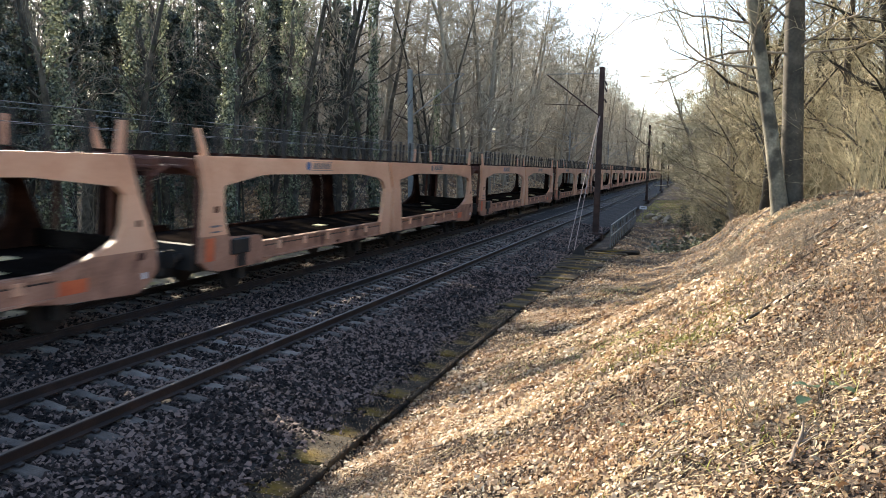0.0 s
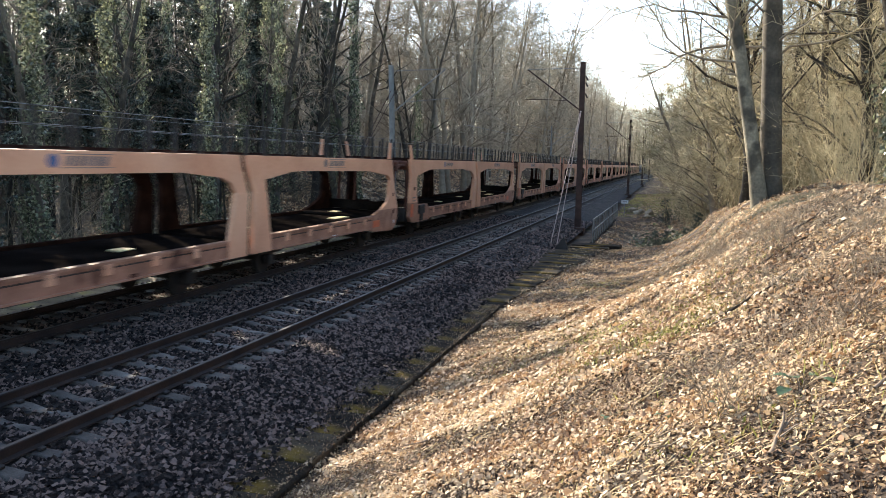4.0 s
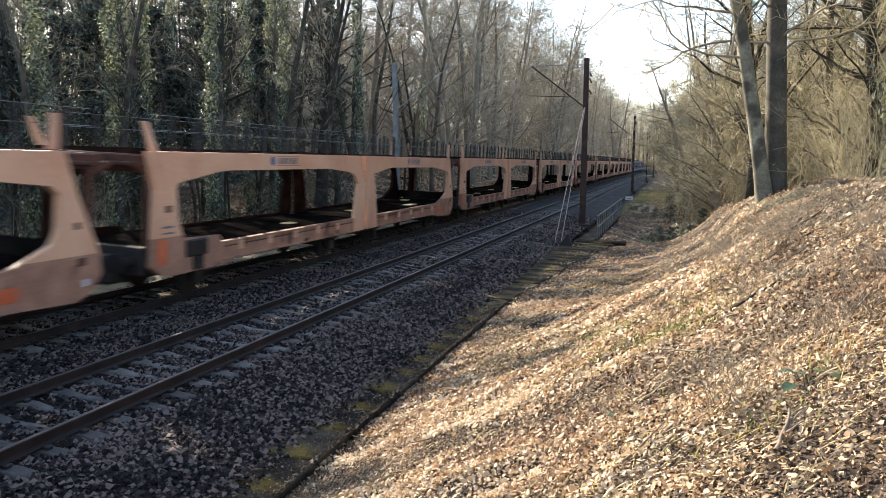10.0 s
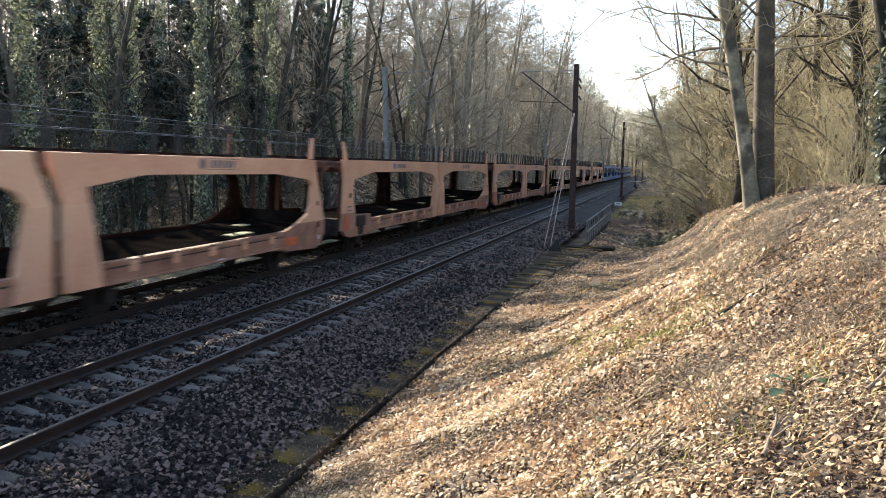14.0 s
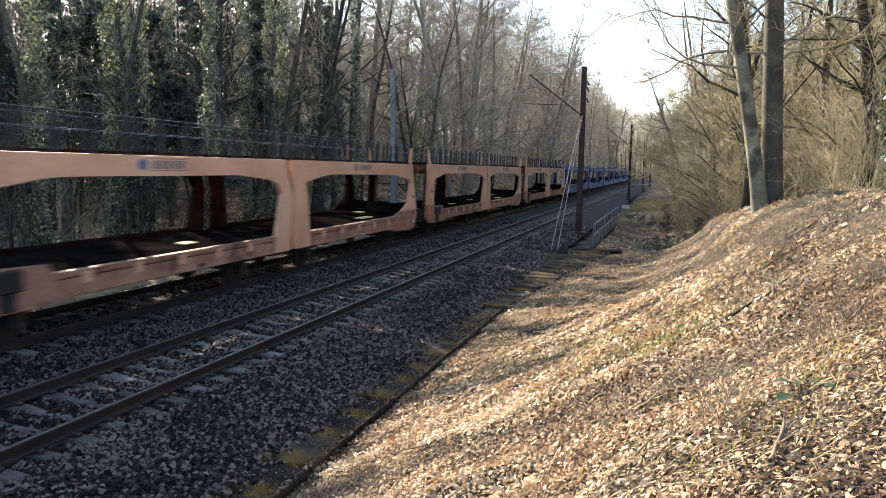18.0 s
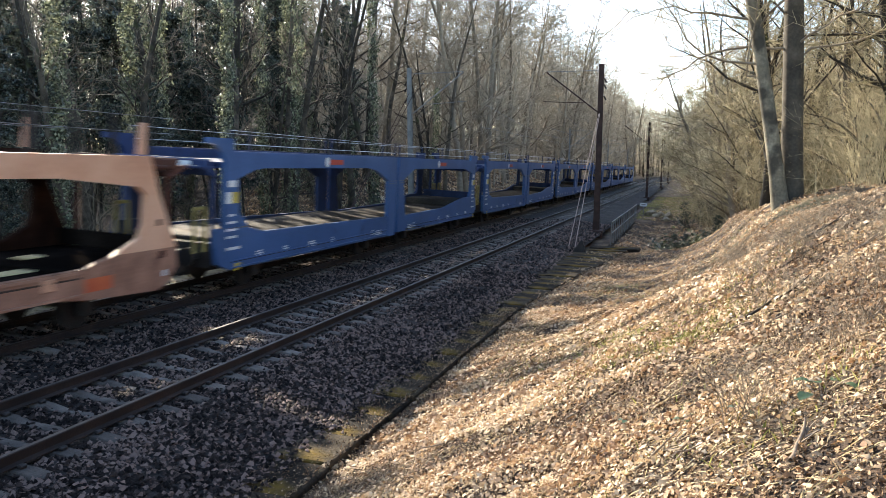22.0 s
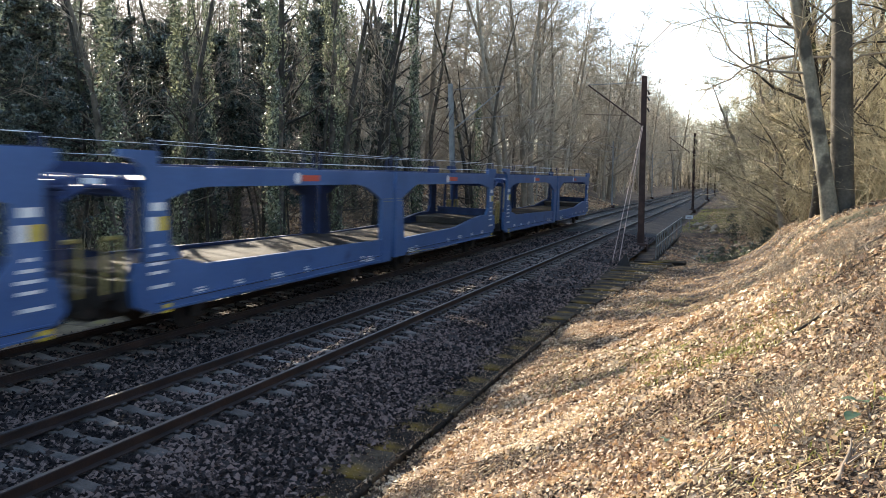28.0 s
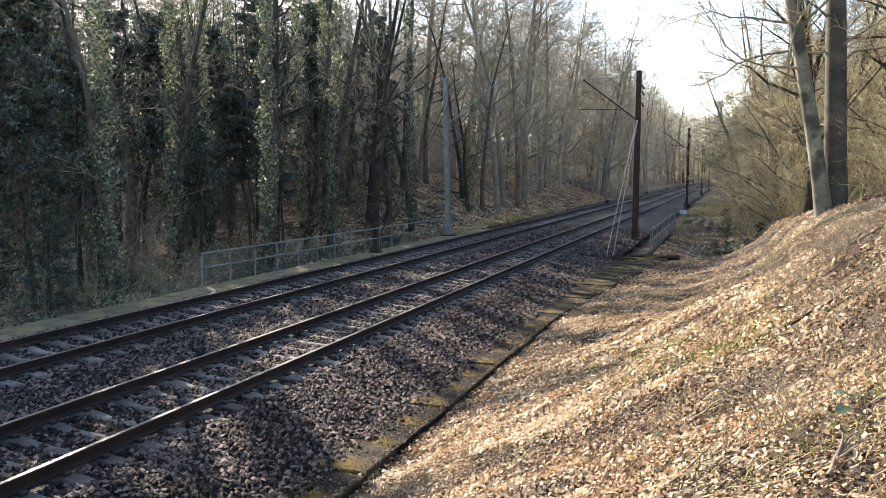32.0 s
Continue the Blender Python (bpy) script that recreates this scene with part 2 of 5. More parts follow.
def prism(bm, outline, x0, x1):
    """The outline, of (y, z), drawn out from x0 to x1."""
    a = [bm.verts.new((x0, y, z)) for y, z in outline]
    b = [bm.verts.new((x1, y, z)) for y, z in outline]
    bm.faces.new(a)
    bm.faces.new(b[::-1])
    for i in range(len(a)):
        j = (i + 1) % len(a)
        bm.faces.new((a[j], a[i], b[i], b[j]))


def rod(bm, a, b, r0, r1=None, sides=6):
    """A round bar from a to b."""
    a, b = Vector(a), Vector(b)
    q = (b - a).to_track_quat("Z", "Y").to_matrix().to_4x4()
    bmesh.ops.create_cone(bm, cap_ends=True, segments=sides, radius1=r0, radius2=r0 if r1 is None else r1, depth=(b - a).length, matrix=Matrix.Translation((a + b) / 2) @ q)


def box_mesh(name, mat, *a, bevel=0.0):
    bm = bmesh.new()
    box(bm, *a, bevel=bevel)
    return finish(bm, name, mat)


def rods_mesh(name, mat, rods, sides=6):
    bm = bmesh.new()
    for r in rods:
        rod(bm, *r, sides=sides)
    return finish(bm, name, mat)


class Tubes:
    """Gathers many tapered tubes for one mesh."""

    def __init__(self):
        self.v, self.f, self.n, self.spikes = [], [], 0, []

    def spike(self, a, b, r):
        """A thin twig that runs to a point."""
        self.spikes.append((*a, *b, r))

    def add(self, pts, radii, sides):
        pts, radii = np.asarray(pts, float), np.asarray(radii, float)
        d = np.gradient(pts, axis=0)
        d /= np.linalg.norm(d, axis=1)[:, None] + 1e-9
        ref = np.array([0.0, 0.0, 1.0]) if abs(d[0][2]) < 0.8 else np.array([1.0, 0.0, 0.0])
        s = np.cross(d, ref)
        s /= np.linalg.norm(s, axis=1)[:, None] + 1e-9
        t = np.cross(d, s)
        a = np.arange(sides) * (2 * math.pi / sides)
        ring = pts[:, None] + radii[:, None, None] * (np.cos(a)[None, :, None] * s[:, None] + np.sin(a)[None, :, None] * t[:, None])
        self.v.append(ring.reshape(-1, 3))
        k = len(pts)
        i, j = np.meshgrid(np.arange(k - 1), np.arange(sides), indexing="ij")
        p = self.n + i * sides + j
        q = self.n + i * sides + (j + 1) % sides
        self.f.append(np.stack([p, q, q + sides, p + sides], -1).reshape(-1, 4))
        self.n += k * sides

    def mesh(self, name, mat, smooth=True):
        v, f = [*self.v], [np.concatenate([q[:, [0, 1, 2]], q[:, [0, 2, 3]]]) for q in self.f]
        if self.spikes:
            s = np.array(self.spikes)
            a, d, r = s[:, :3], s[:, 3:6] - s[:, :3], s[:, 6:]
            w = np.cross(d, np.where(np.abs(d[:, 2:]) < np.abs(d[:, :1]), [[0, 0, 1]], [[1, 0, 0]]))
            w *= r / (np.linalg.norm(w, axis=1)[:, None] + 1e-9)
            u = np.cross(d, w)
            u *= r / (np.linalg.norm(u, axis=1)[:, None] + 1e-9)
            v.append(np.stack([a + w, a - 0.5 * w + 0.87 * u, a - 0.5 * w - 0.87 * u, a + d], 1).reshape(-1, 3))
            f.append((np.array([(0, 1, 3), (1, 2, 3), (2, 0, 3)])[None] + self.n + 4 * np.arange(len(s))[:, None, None]).reshape(-1, 3))
        return mesh_of(name, np.concatenate(v), np.concatenate(f), mat, smooth)


def smoothstep(x, a, b):
    t = np.clip((np.asarray(x, float) - a) / (b - a), 0, 1)
    return t * t * (3 - 2 * t)


def fuzz(x, y, s):
    """Cheap smooth unevenness, about -1 to 1."""
    x, y = np.asarray(x, float) / s, np.asarray(y, float) / s
    return (np.sin(1.7 * x + 0.6 * y + 0.4) + np.sin(-0.8 * x + 1.9 * y + 2.1) + np.sin(2.9 * x - 2.3 * y + 4.0) * 0.6 + np.sin(0.5 * x + 4.1 * y) * 0.4) / 3


# ---- the ground ----
NEAR_X, FAR_X, CANT, FAR_Z = 0.0, -4.146, -0.045, 0.05


def foot_shift(y):
    """How far the bank's foot swings away from the track towards the gully."""
    return np.interp(y, [19, 21, 24, 28, 32, 37], [0.0, 0.03, 0.35, 0.68, 1.25, 1.7])


def ground_z(x, y):
    x, y = np.broadcast_arrays(np.asarray(x, float), np.asarray(y, float))
    real_x, swing = x, foot_shift(y) * (1 - smoothstep(y, 40, 50))
    x = np.where(x > 3.2, np.maximum(3.65, x - swing * smoothstep(x, 3.2, 3.8) * (1 - smoothstep(x, 7.0, 10.5))), x)
    # the bank on the camera's side, and the lower verge past the gully
    bank = np.interp(x, [3.6, 3.7, 4.1, 13], [-0.7, -0.63, -0.55, 4.6])
    bank = np.where(bank > -0.55, -0.55 + (bank + 0.55) * np.interp(y, [0, 7, 22, 40], [1.03, 1.0, 0.82, 0.72]), bank)
    hollow = np.interp(x, [4.1, 7.0, 8.6, 9.1, 9.6, 10.2, 10.6, 13], [-0.55, 0.0, 0.9, 1.3, 1.95, 2.4, 2.55, 3.2])
    bank = np.where(x > 4.1, bank + (hollow - bank) * smoothstep(y, 10, 20), bank)
    top = np.interp(y, [0, 10, 24, 40], [3.1, 3.0, 2.7, 2.5])
    bank = np.where(bank > top, top + (bank - top) * 0.25, bank)
    bank = np.where(bank > -0.55, -0.55 + (bank + 0.55) * np.interp(y, [21, 30, 37], [1.0, 0.77, 0.63]), bank)
    bank = bank + np.clip(x - 13, 0, 150) * 0.05
    bank = bank + smoothstep(x, 4.2, 5.5) * (0.11 * fuzz(x, y, 1.6) + 0.055 * fuzz(x + 7, y, 0.5) + 0.035 * fuzz(x - 3, y + 5, 0.27))
    verge = np.interp(x, [3.7, 9, 14, 30, 120], [-0.75, -0.4, 1.0, 3.2, 8.0]) + 0.08 * fuzz(x, y, 2.2)
    ditch = np.interp(x, [3.7, 4.5, 6.0, 8.0, 11, 14, 40], [-0.8, -0.95, -1.35, -1.25, -0.3, 1.0, 3.0]) + 0.12 * fuzz(x, y, 1.3)
    into = smoothstep(y - 0.33 * np.clip(x - 6, 0, 20), 34.5, 39.5)
    out = smoothstep(y, 56.0, 65.0)
    right = bank * (1 - into) + ditch * into
    right = right * (1 - out) + verge * out
    # the wood on the other side: low at first, a cutting slope further on
    low = np.interp(x, [-140, -40, -16, -11, -9.4, -8.2], [-1.0, -0.9, -1.3, -1.3, -1.0, -0.5]) + 0.16 * fuzz(x, y, 2.6)
    cut = np.interp(x, [-140, -40, -18, -10.5, -8.2], [7.0, 4.6, 2.6, -0.1, -0.5]) + 0.12 * fuzz(x, y, 2.0)
    k = smoothstep(y + 0.5 * (x + 10), 40, 56)
    left = low * (1 - k) + cut * k
    mid = np.full(x.shape, -0.85)
    shoulder = (real_x > 3.2) & (x < 3.9) & (y > 20.5) & (y < 37)
    return np.where(shoulder, -0.56, np.where(x > 3.7, right, np.where(x < -8.2, left, mid)))


gx = np.unique(np.concatenate([np.linspace(-600, -60, 13), np.linspace(-60, -20, 21), np.linspace(-20, -8.2, 26), np.linspace(-8.1, 3.6, 5), np.linspace(3.7, 11, 60), np.linspace(11, 24, 27), np.linspace(24, 80, 15), np.linspace(80, 600, 13)]))
gy = np.unique(np.concatenate([np.linspace(-500, -12, 10), np.linspace(-12, 2, 15), np.linspace(2, 30, 150), np.linspace(30, 72, 85), np.linspace(72, 160, 45), np.linspace(160, 1500, 28)]))
GX, GY = np.meshgrid(gx, gy)
idx = np.arange(GX.size).reshape(GX.shape)
gf = np.stack([idx[:-1, :-1], idx[:-1, 1:], idx[1:, 1:], idx[1:, :-1]], -1).reshape(-1, 4)
ground = thing("ground", "brown leaf-littered woodland soil with a bank and a gully", "ground", kind="structure",
               me=mesh_of("ground", np.stack([GX, GY, ground_z(GX, GY)], -1), gf, SOIL, True))

# ballast bed of the two tracks
BED = [(-7.2, -0.62), (-6.4, -0.40), (-5.75, -0.14), (-4.146, -0.19), (-2.6, -0.25), (-2.05, -0.3), (-1.45, -0.17), (0.0, -0.24), (1.35, -0.29), (2.1, -0.37), (2.95, -0.5), (3.25, -0.62)]


def bed_z(x):
    return np.interp(x, [p[0] for p in BED], [p[1] for p in BED])


bx_ = np.linspace(-7.2, 3.25, 70)
by_ = np.concatenate([np.linspace(-120, 0, 20), np.linspace(0.2, 40, 200), np.linspace(41, 100, 60), np.linspace(104, 900, 60)])
BX, BY = np.meshgrid(bx_, by_)
idx = np.arange(BX.size).reshape(BX.shape)
bf = np.stack([idx[:-1, :-1], idx[:-1, 1:], idx[1:, 1:], idx[1:, :-1]], -1).reshape(-1, 4)
ballast_bed = thing("ballast_bed", "grey-brown crushed stone ballast under two tracks", "ballast", kind="structure",
                    me=mesh_of("ballast_bed", np.stack([BX, BY, bed_z(BX) + 0.025 * fuzz(BX, BY, 0.5)], -1), bf, BALLAST, True))


# ---- the tracks ----
def rail_mesh(name, y0, y1):
    """Foot, web and head of a rail."""
    outline = [(-0.07, -0.165), (0.07, -0.165), (0.07, -0.15), (0.012, -0.13), (0.01, -0.045), (0.036, -0.035), (0.036, -0.008), (0.028, -0.003), (-0.028, -0.003), (-0.036, -0.008), (-0.036, -0.035), (-0.01, -0.045), (-0.012, -0.13), (-0.07, -0.15)]
    bm = bmesh.new()
    a = [bm.verts.new((x, y0, z)) for x, z in outline]
    b = [bm.verts.new((x, y1, z)) for x, z in outline]
    for i in range(len(a)):
        j = (i + 1) % len(a)
        bm.faces.new((a[i], a[j], b[j], b[i]))
    bm.faces.new(a)
    bm.faces.new(b[::-1])
    return finish(bm, name, RAIL_RUST)


def sleeper_mesh():
    """A concrete sleeper with sloping ends and a lower middle."""
    secs = [(-1.25, 0.125, -0.24), (-1.2, 0.13, -0.2), (-0.95, 0.13, -0.185), (-0.55, 0.13, -0.185), (-0.25, 0.105, -0.225), (0.25, 0.105, -0.225), (0.55, 0.13, -0.185), (0.95, 0.13, -0.185), (1.2, 0.13, -0.2), (1.25, 0.125, -0.24)]
    v, f = [], []
    for x, w, z in secs:
        v += [(x, -w, -0.4), (x, -w * 0.85, z - 0.01), (x, -w * 0.75, z), (x, w * 0.75, z), (x, w * 0.85, z - 0.01), (x, w, -0.4)]
    for i in range(len(secs) - 1):
        for j in range(5):
            p = i * 6 + j
            f.append((p, p + 1, p + 7, p + 6))
    for i in (0, len(secs) - 1):
        f += [(i * 6, i * 6 + 1, i * 6 + 4, i * 6 + 5), (i * 6 + 1, i * 6 + 2, i * 6 + 3, i * 6 + 4)]
    return mesh_of("sleeper", v, f, SLEEPER_GREY)


def clip_mesh():
    bm = bmesh.new()
    for s in (-1, 1):
        box(bm, s * 0.115 - 0.035, s * 0.115 + 0.035, -0.05, 0.05, -0.185, -0.135, bevel=0.012)
    return finish(bm, "rail_clip", IRON)


RAIL, RAIL_SHINE = rail_mesh("rail", -120, 345), box_mesh("running_surface", RAIL_TOP, -0.026, 0.026, -120, 345, -0.003, 0.001)
SLEEPER, CLIP = sleeper_mesh(), clip_mesh()
tracks = []
for label, x, z, first in (("near railway track with rusty rails on concrete sleepers", NEAR_X, 0.0, 6.598 - 0.6 * 16), ("far railway track with rusty rails on concrete sleepers", FAR_X, FAR_Z, 9.229 - 0.6 * 16)):
    m = pose(x, 0, z, 0, math.degrees(-CANT), 0)
    tr = thing("railway_track", label, "railway track", m, "tracks", "structure")
    for s in (-1, 1):
        r = part("rail", RAIL, tr, "", pose(s * 0.7535, 0, 0))
        part("running_surface", RAIL_SHINE, r, "polished rail head")
    for i in range(150):
        part("sleeper", SLEEPER, tr, "", pose(random.uniform(-0.01, 0.01), first + 0.6 * i, 0, 0, 0, random.uniform(-0.3, 0.3)))
    for i in range(60):
        for s in (-1, 1):
            part("rail_clip", CLIP, tr, "", pose(s * 0.7535, first + 0.6 * (i + 6), 0))
    bm = bmesh.new()
    for i in range(150, 565):
        box(bm, -1.25, 1.25, first + 0.6 * i - 0.12, first + 0.6 * i + 0.12, -0.4, -0.19)
    tagged(part("far_sleepers", finish(bm, "far_sleepers", SLEEPER_GREY), tr), kind="stuff")
    tracks.append((x, z, first))


# crushed stone
def stones(name, n, x0, x1, y0, y1, size, seed):
    rng = np.random.default_rng(seed)
    x, y = rng.uniform(x0, x1, n), rng.uniform(y0, y1, n)
    keep = rng.random(n) > 0.97 * smoothstep(x, 2.9, 3.55)
    for tx, tz, first in tracks:
        dx, dy = x - tx, np.abs((y - first + 0.3) % 0.6 - 0.3)
        on = (np.abs(dx) < 1.12) & (dy < 0.095) & (rng.random(n) < np.where(np.abs(dx) < 0.3, 0.7, 0.97))
        keep &= ~on & ~((np.abs(np.abs(dx) - 0.7535) < 0.09))
    x, y = x[keep], y[keep]
    n = len(x)
    z = np.where(x > 2.9, -0.5, bed_z(x)) + 0.025 * fuzz(x, y, 0.5) + rng.uniform(-0.035, 0.04, n)
    base = np.array([(1, 0, 0), (-1, 0, 0), (0, 1, 0), (0, -1, 0), (0.1, 0.1, 0.8)], float) * np.array([1, 1, 1]) - np.array([0, 0, 0.25])
    tri = np.array([(0, 2, 4), (2, 1, 4), (1, 3, 4), (3, 0, 4)])
    p = base[None] * rng.uniform(0.6, 1.25, (n, 5, 1)) + rng.normal(0, 0.22, (n, 5, 3))
    p *= (size * rng.uniform(0.6, 1.25, n))[:, None, None] * np.array([1, 1, 1.05])
    a = rng.uniform(0, 6.283, n)
    c, s = np.cos(a)[:, None], np.sin(a)[:, None]
    q = np.stack([p[..., 0] * c - p[..., 1] * s, p[..., 0] * s + p[..., 1] * c, p[..., 2]], -1)
    q += np.stack([x, y, z], -1)[:, None]
    f = tri[None] + 5 * np.arange(n)[:, None, None]
    return mesh_of(name, q.reshape(-1, 3), f.reshape(-1, 3), STONE)


thing("ballast_stones", "loose angular grey and brown ballast stones", "ballast", kind="stuff", me=stones("ballast_stones", 42000, -1.6, 3.47, 3.5, 15.5, 0.044, 1))
for a in ((18000, -1.6, 3.3, 15.5, 26, 0.05, 2), (32000, -6.6, -1.6, 5, 24, 0.045, 3), (22000, -6.6, 3.3, 24, 52, 0.065, 4)):
    thing("ballast_stones", "loose angular grey and brown ballast stones", "ballast", kind="stuff", me=stones("ballast_stones", *a))


# mossy concrete edging beside the near track, slab by slab
def slab_mesh(w, l, h, mat=None):
    bm = bmesh.new()
    box(bm, -w / 2, w / 2, -l / 2, l / 2, -h, 0, bevel=0.02)
    return finish(bm, "slab", mat or MOSSY)


edging = thing("edging", "mossy concrete slab edging beside the ballast", "kerb", kind="structure")
SLAB = slab_mesh(0.86, 0.994, 0.42)
for i in range(36):
    swing = float(foot_shift(1.0 + i))
    turn = math.degrees(math.atan(float(foot_shift(1.5 + i) - foot_shift(0.5 + i)))) * 0.5
    part("slab", SLAB, edging, "", pose(3.38 + swing / 2 + 0.02 * math.sin(i * 1.3), 1.0 + i, -0.5 - 0.015 * math.sin(i * 2.1) - 0.006 * random.random(), random.uniform(-0.3, 0.3), random.uniform(-0.5, 1.0), random.uniform(-0.3, 0.3) - turn) @ Matrix.Diagonal((1 + swing / 0.86, 1, 1, 1)))
abutment = thing("abutment", "low concrete wing wall of the underbridge", "bridge", kind="structure", me=box_mesh("abutment", MOSSY, 3.7, 6.0, 36.2, 37.15, -2.4, -0.44, bevel=0.03))
thing("bridge_edge", "concrete edge beam of the underbridge", "bridge", kind="structure", me=box_mesh("bridge_edge", MOSSY, 4.1, 4.35, 37.25, 64.5, -1.6, -0.8, bevel=0.03))
far_edge = thing("far_edging", "mossy yellowish concrete path edge beside the far track", "kerb", kind="structure")
SLAB2 = slab_mesh(1.3, 1.985, 0.4, SANDY)
for i in range(24):
    part("slab", SLAB2, far_edge, "", pose(-7.75 + 0.03 * math.sin(i), 4 + 2 * i, -0.47 - 0.01 * random.random(), random.uniform(-0.3, 0.3), random.uniform(-1, 1), random.uniform(-0.4, 0.4)))


# ---- railings, masts, stays ----
def railing(name, label, x0, y0, x1, y1, z, h, gap, rails, mat, r=0.022):
    """Posts and long bars between two places."""
    ob = thing(name, label, "railing", pose(x0, y0, z))
    d = Vector((x1 - x0, y1 - y0, 0))
    n = max(2, round(d.length / gap))
    POST = rods_mesh("post", mat, [((0, 0, -0.3), (0, 0, h), r)])
    for i in range(n + 1):
        part("post", POST, ob, "", Matrix.Translation(d * (i / n)) @ pose(0, 0, 0, random.uniform(-1.5, 1.5), random.uniform(-1.5, 1.5), 0))
    for k in rails:
        part("bar", rods_mesh("bar", mat, [(Vector((0, 0, k * h)), d + Vector((0, 0, k * h)), r)]), ob)
    return ob


railing("railing", "grey tube railing with two bars along the far edge", -9.05, 21.9, -8.75, 47.0, -0.5, 1.02, 1.55, (1.0, 0.5), GREY_STEEL, 0.03)
railing("railing", "thin grey steel railing above the underbridge", 4.25, 41.3, 4.25, 62.5, -0.78, 1.2, 1.3, (1.0, 0.5), GREY_STEEL, 0.03)
sign = thing("marker_sign", "small white marker plate on a short post", "sign", pose(4.75, 63.2, -0.75))
part("post", rods_mesh("post", GREY_STEEL, [((0, 0, -0.2), (0, 0, 1.25), 0.03)]), sign)
part("plate", box_mesh("plate", WHITE, -0.28, 0.28, -0.02, -0.035, 1.02, 1.3), sign, "white plate")
part("mark", box_mesh("mark", GREY_MARK, -0.16, 0.16, -0.039, -0.045, 1.12, 1.19), sign, "dark unreadable mark")


def beam_mesh(name, mat, w, h, taper=1.0):
    """An upright of H section."""
    bm = bmesh.new()
    t, o = 0.02, w / 2
    ring = [(-o, -o), (o, -o), (o, -o + t), (t / 2, -o + t), (t / 2, o - t), (o, o - t), (o, o), (-o, o), (-o, o - t), (-t / 2, o - t), (-t / 2, -o + t), (-o, -o + t)]
    lo, hi = [bm.verts.new((x, y, 0)) for x, y in ring], [bm.verts.new((x, y, h)) for x, y in ring]
    bm.faces.new(lo[::-1])
    bm.faces.new(hi)
    for i in range(12):
        bm.faces.new((lo[i], lo[(i + 1) % 12], hi[(i + 1) % 12], hi[i]))
    for v in bm.verts:
        if v.co.z > h * 0.5:
            v.co.x *= taper
            v.co.y *= taper
    return finish(bm, name, mat)


def mast(label, x, y, z, h, side, mat, lean=0.0, arm=3.0, group="overhead line masts", width=0.3):
    """A mast with its foot block, bracket, tie bar and insulators; side is where the track lies."""
    ob = thing("overhead_line_mast", label, "mast", pose(x, y, z, 0, lean, 0), group)
    part("upright", beam_mesh("upright", mat, width, h, 0.8), ob)
    bm = bmesh.new()
    box(bm, -0.4, 0.4, -0.4, 0.4, -0.6, 0.12, bevel=0.05)
    part("footing", finish(bm, "footing", MAST), ob, "dark stained foot block")
    for sx in (-1, 1):
        bm = bmesh.new()
        prism(bm, [(-0.3, 0.12), (0.3, 0.12), (0.14, 0.75), (-0.14, 0.75)], sx * width * 0.5, sx * (width * 0.5 + 0.02))
        part("base_plate", finish(bm, "base_plate", mat), ob)
    top = h - 0.35
    part("tie_bar", rods_mesh("tie_bar", GREY_STEEL, [((0, 0, top), (side * arm, 0, top - 0.02), 0.022)]), ob, "pale tie bar")
    part("bracket", rods_mesh("bracket", mat, [((0, 0, top - 2.5), (side * arm, 0, top - 0.05), 0.04)]), ob)
    part("registration_arm", rods_mesh("registration_arm", mat, [((side * arm * 0.28, 0, top - 1.85), (side * arm * 1.05, 0, top - 1.75), 0.02)]), ob)
    for k in (0.5, 0.85, 1.5):
        bm = bmesh.new()
        for i in range(4):
            bmesh.ops.create_uvsphere(bm, u_segments=8, v_segments=5, radius=0.05, matrix=Matrix.Translation((-side * (0.2 + 0.03 * i), 0, top - k - 0.06 * i)))
        part("insulator", finish(bm, "insulator", IRON), ob, "dark insulator")
    return ob


def stays(label, top, feet, mat, z0):
    ob = thing("guy_stay", label, "stay cable")
    for i, (a, b) in enumerate(zip(top, feet)):
        part("cable", rods_mesh("cable", mat, [(a, b, 0.02)]), ob)
        k = Vector(a).lerp(Vector(b), 0.8)
        d = (Vector(b) - Vector(a)).normalized() * 0.14
        part("turnbuckle", rods_mesh("turnbuckle", mat, [(k - d, k + d, 0.032)]), ob)
    return ob


def anchor_block(x, y, z, label):
    """A wedge with a steep dark end plate."""
    ob = thing("anchor_block", label, "anchor", pose(x, y, z))
    bm = bmesh.new()
    prism(bm, [(-0.5, -0.1), (0.6, -0.1), (0.42, 0.12)], -0.24, 0.24)
    part("base", finish(bm, "base", MOSSY), ob)
    bm = bmesh.new()
    v = [bm.verts.new(p) for p in ((-0.33, -0.02, -0.05), (0.33, -0.02, -0.05), (0.12, 0.05, 0.62), (-0.33, 0.3, -0.05), (0.33, 0.3, -0.05), (0.12, 0.16, 0.62))]
    for f in ((0, 1, 2), (5, 4, 3), (0, 3, 4, 1), (1, 4, 5, 2), (2, 5, 3, 0)):
        bm.faces.new([v[i] for i in f])
    part("plate", finish(bm, "plate", IRON), ob, "black three-cornered steel plate")
    return ob


mast("rust-brown steel mast with bracket beside the near track", 2.95, 46.0, -0.5, 9.75, -1, MAST, 0.0, 3.2, width=0.34)
mast("weathered grey mast with bracket beside the far track", -8.05, 44.3, -0.5, 9.6, 1, GREY_STEEL, -1.5, 3.4, width=0.3)
stays("two pale stay cables from mast to ground", [(2.9, 45.8, 6.4), (2.95, 45.8, 6.4)], [(2.7, 36.6, -0.5), (3.0, 36.6, -0.5)], CABLE, 0)
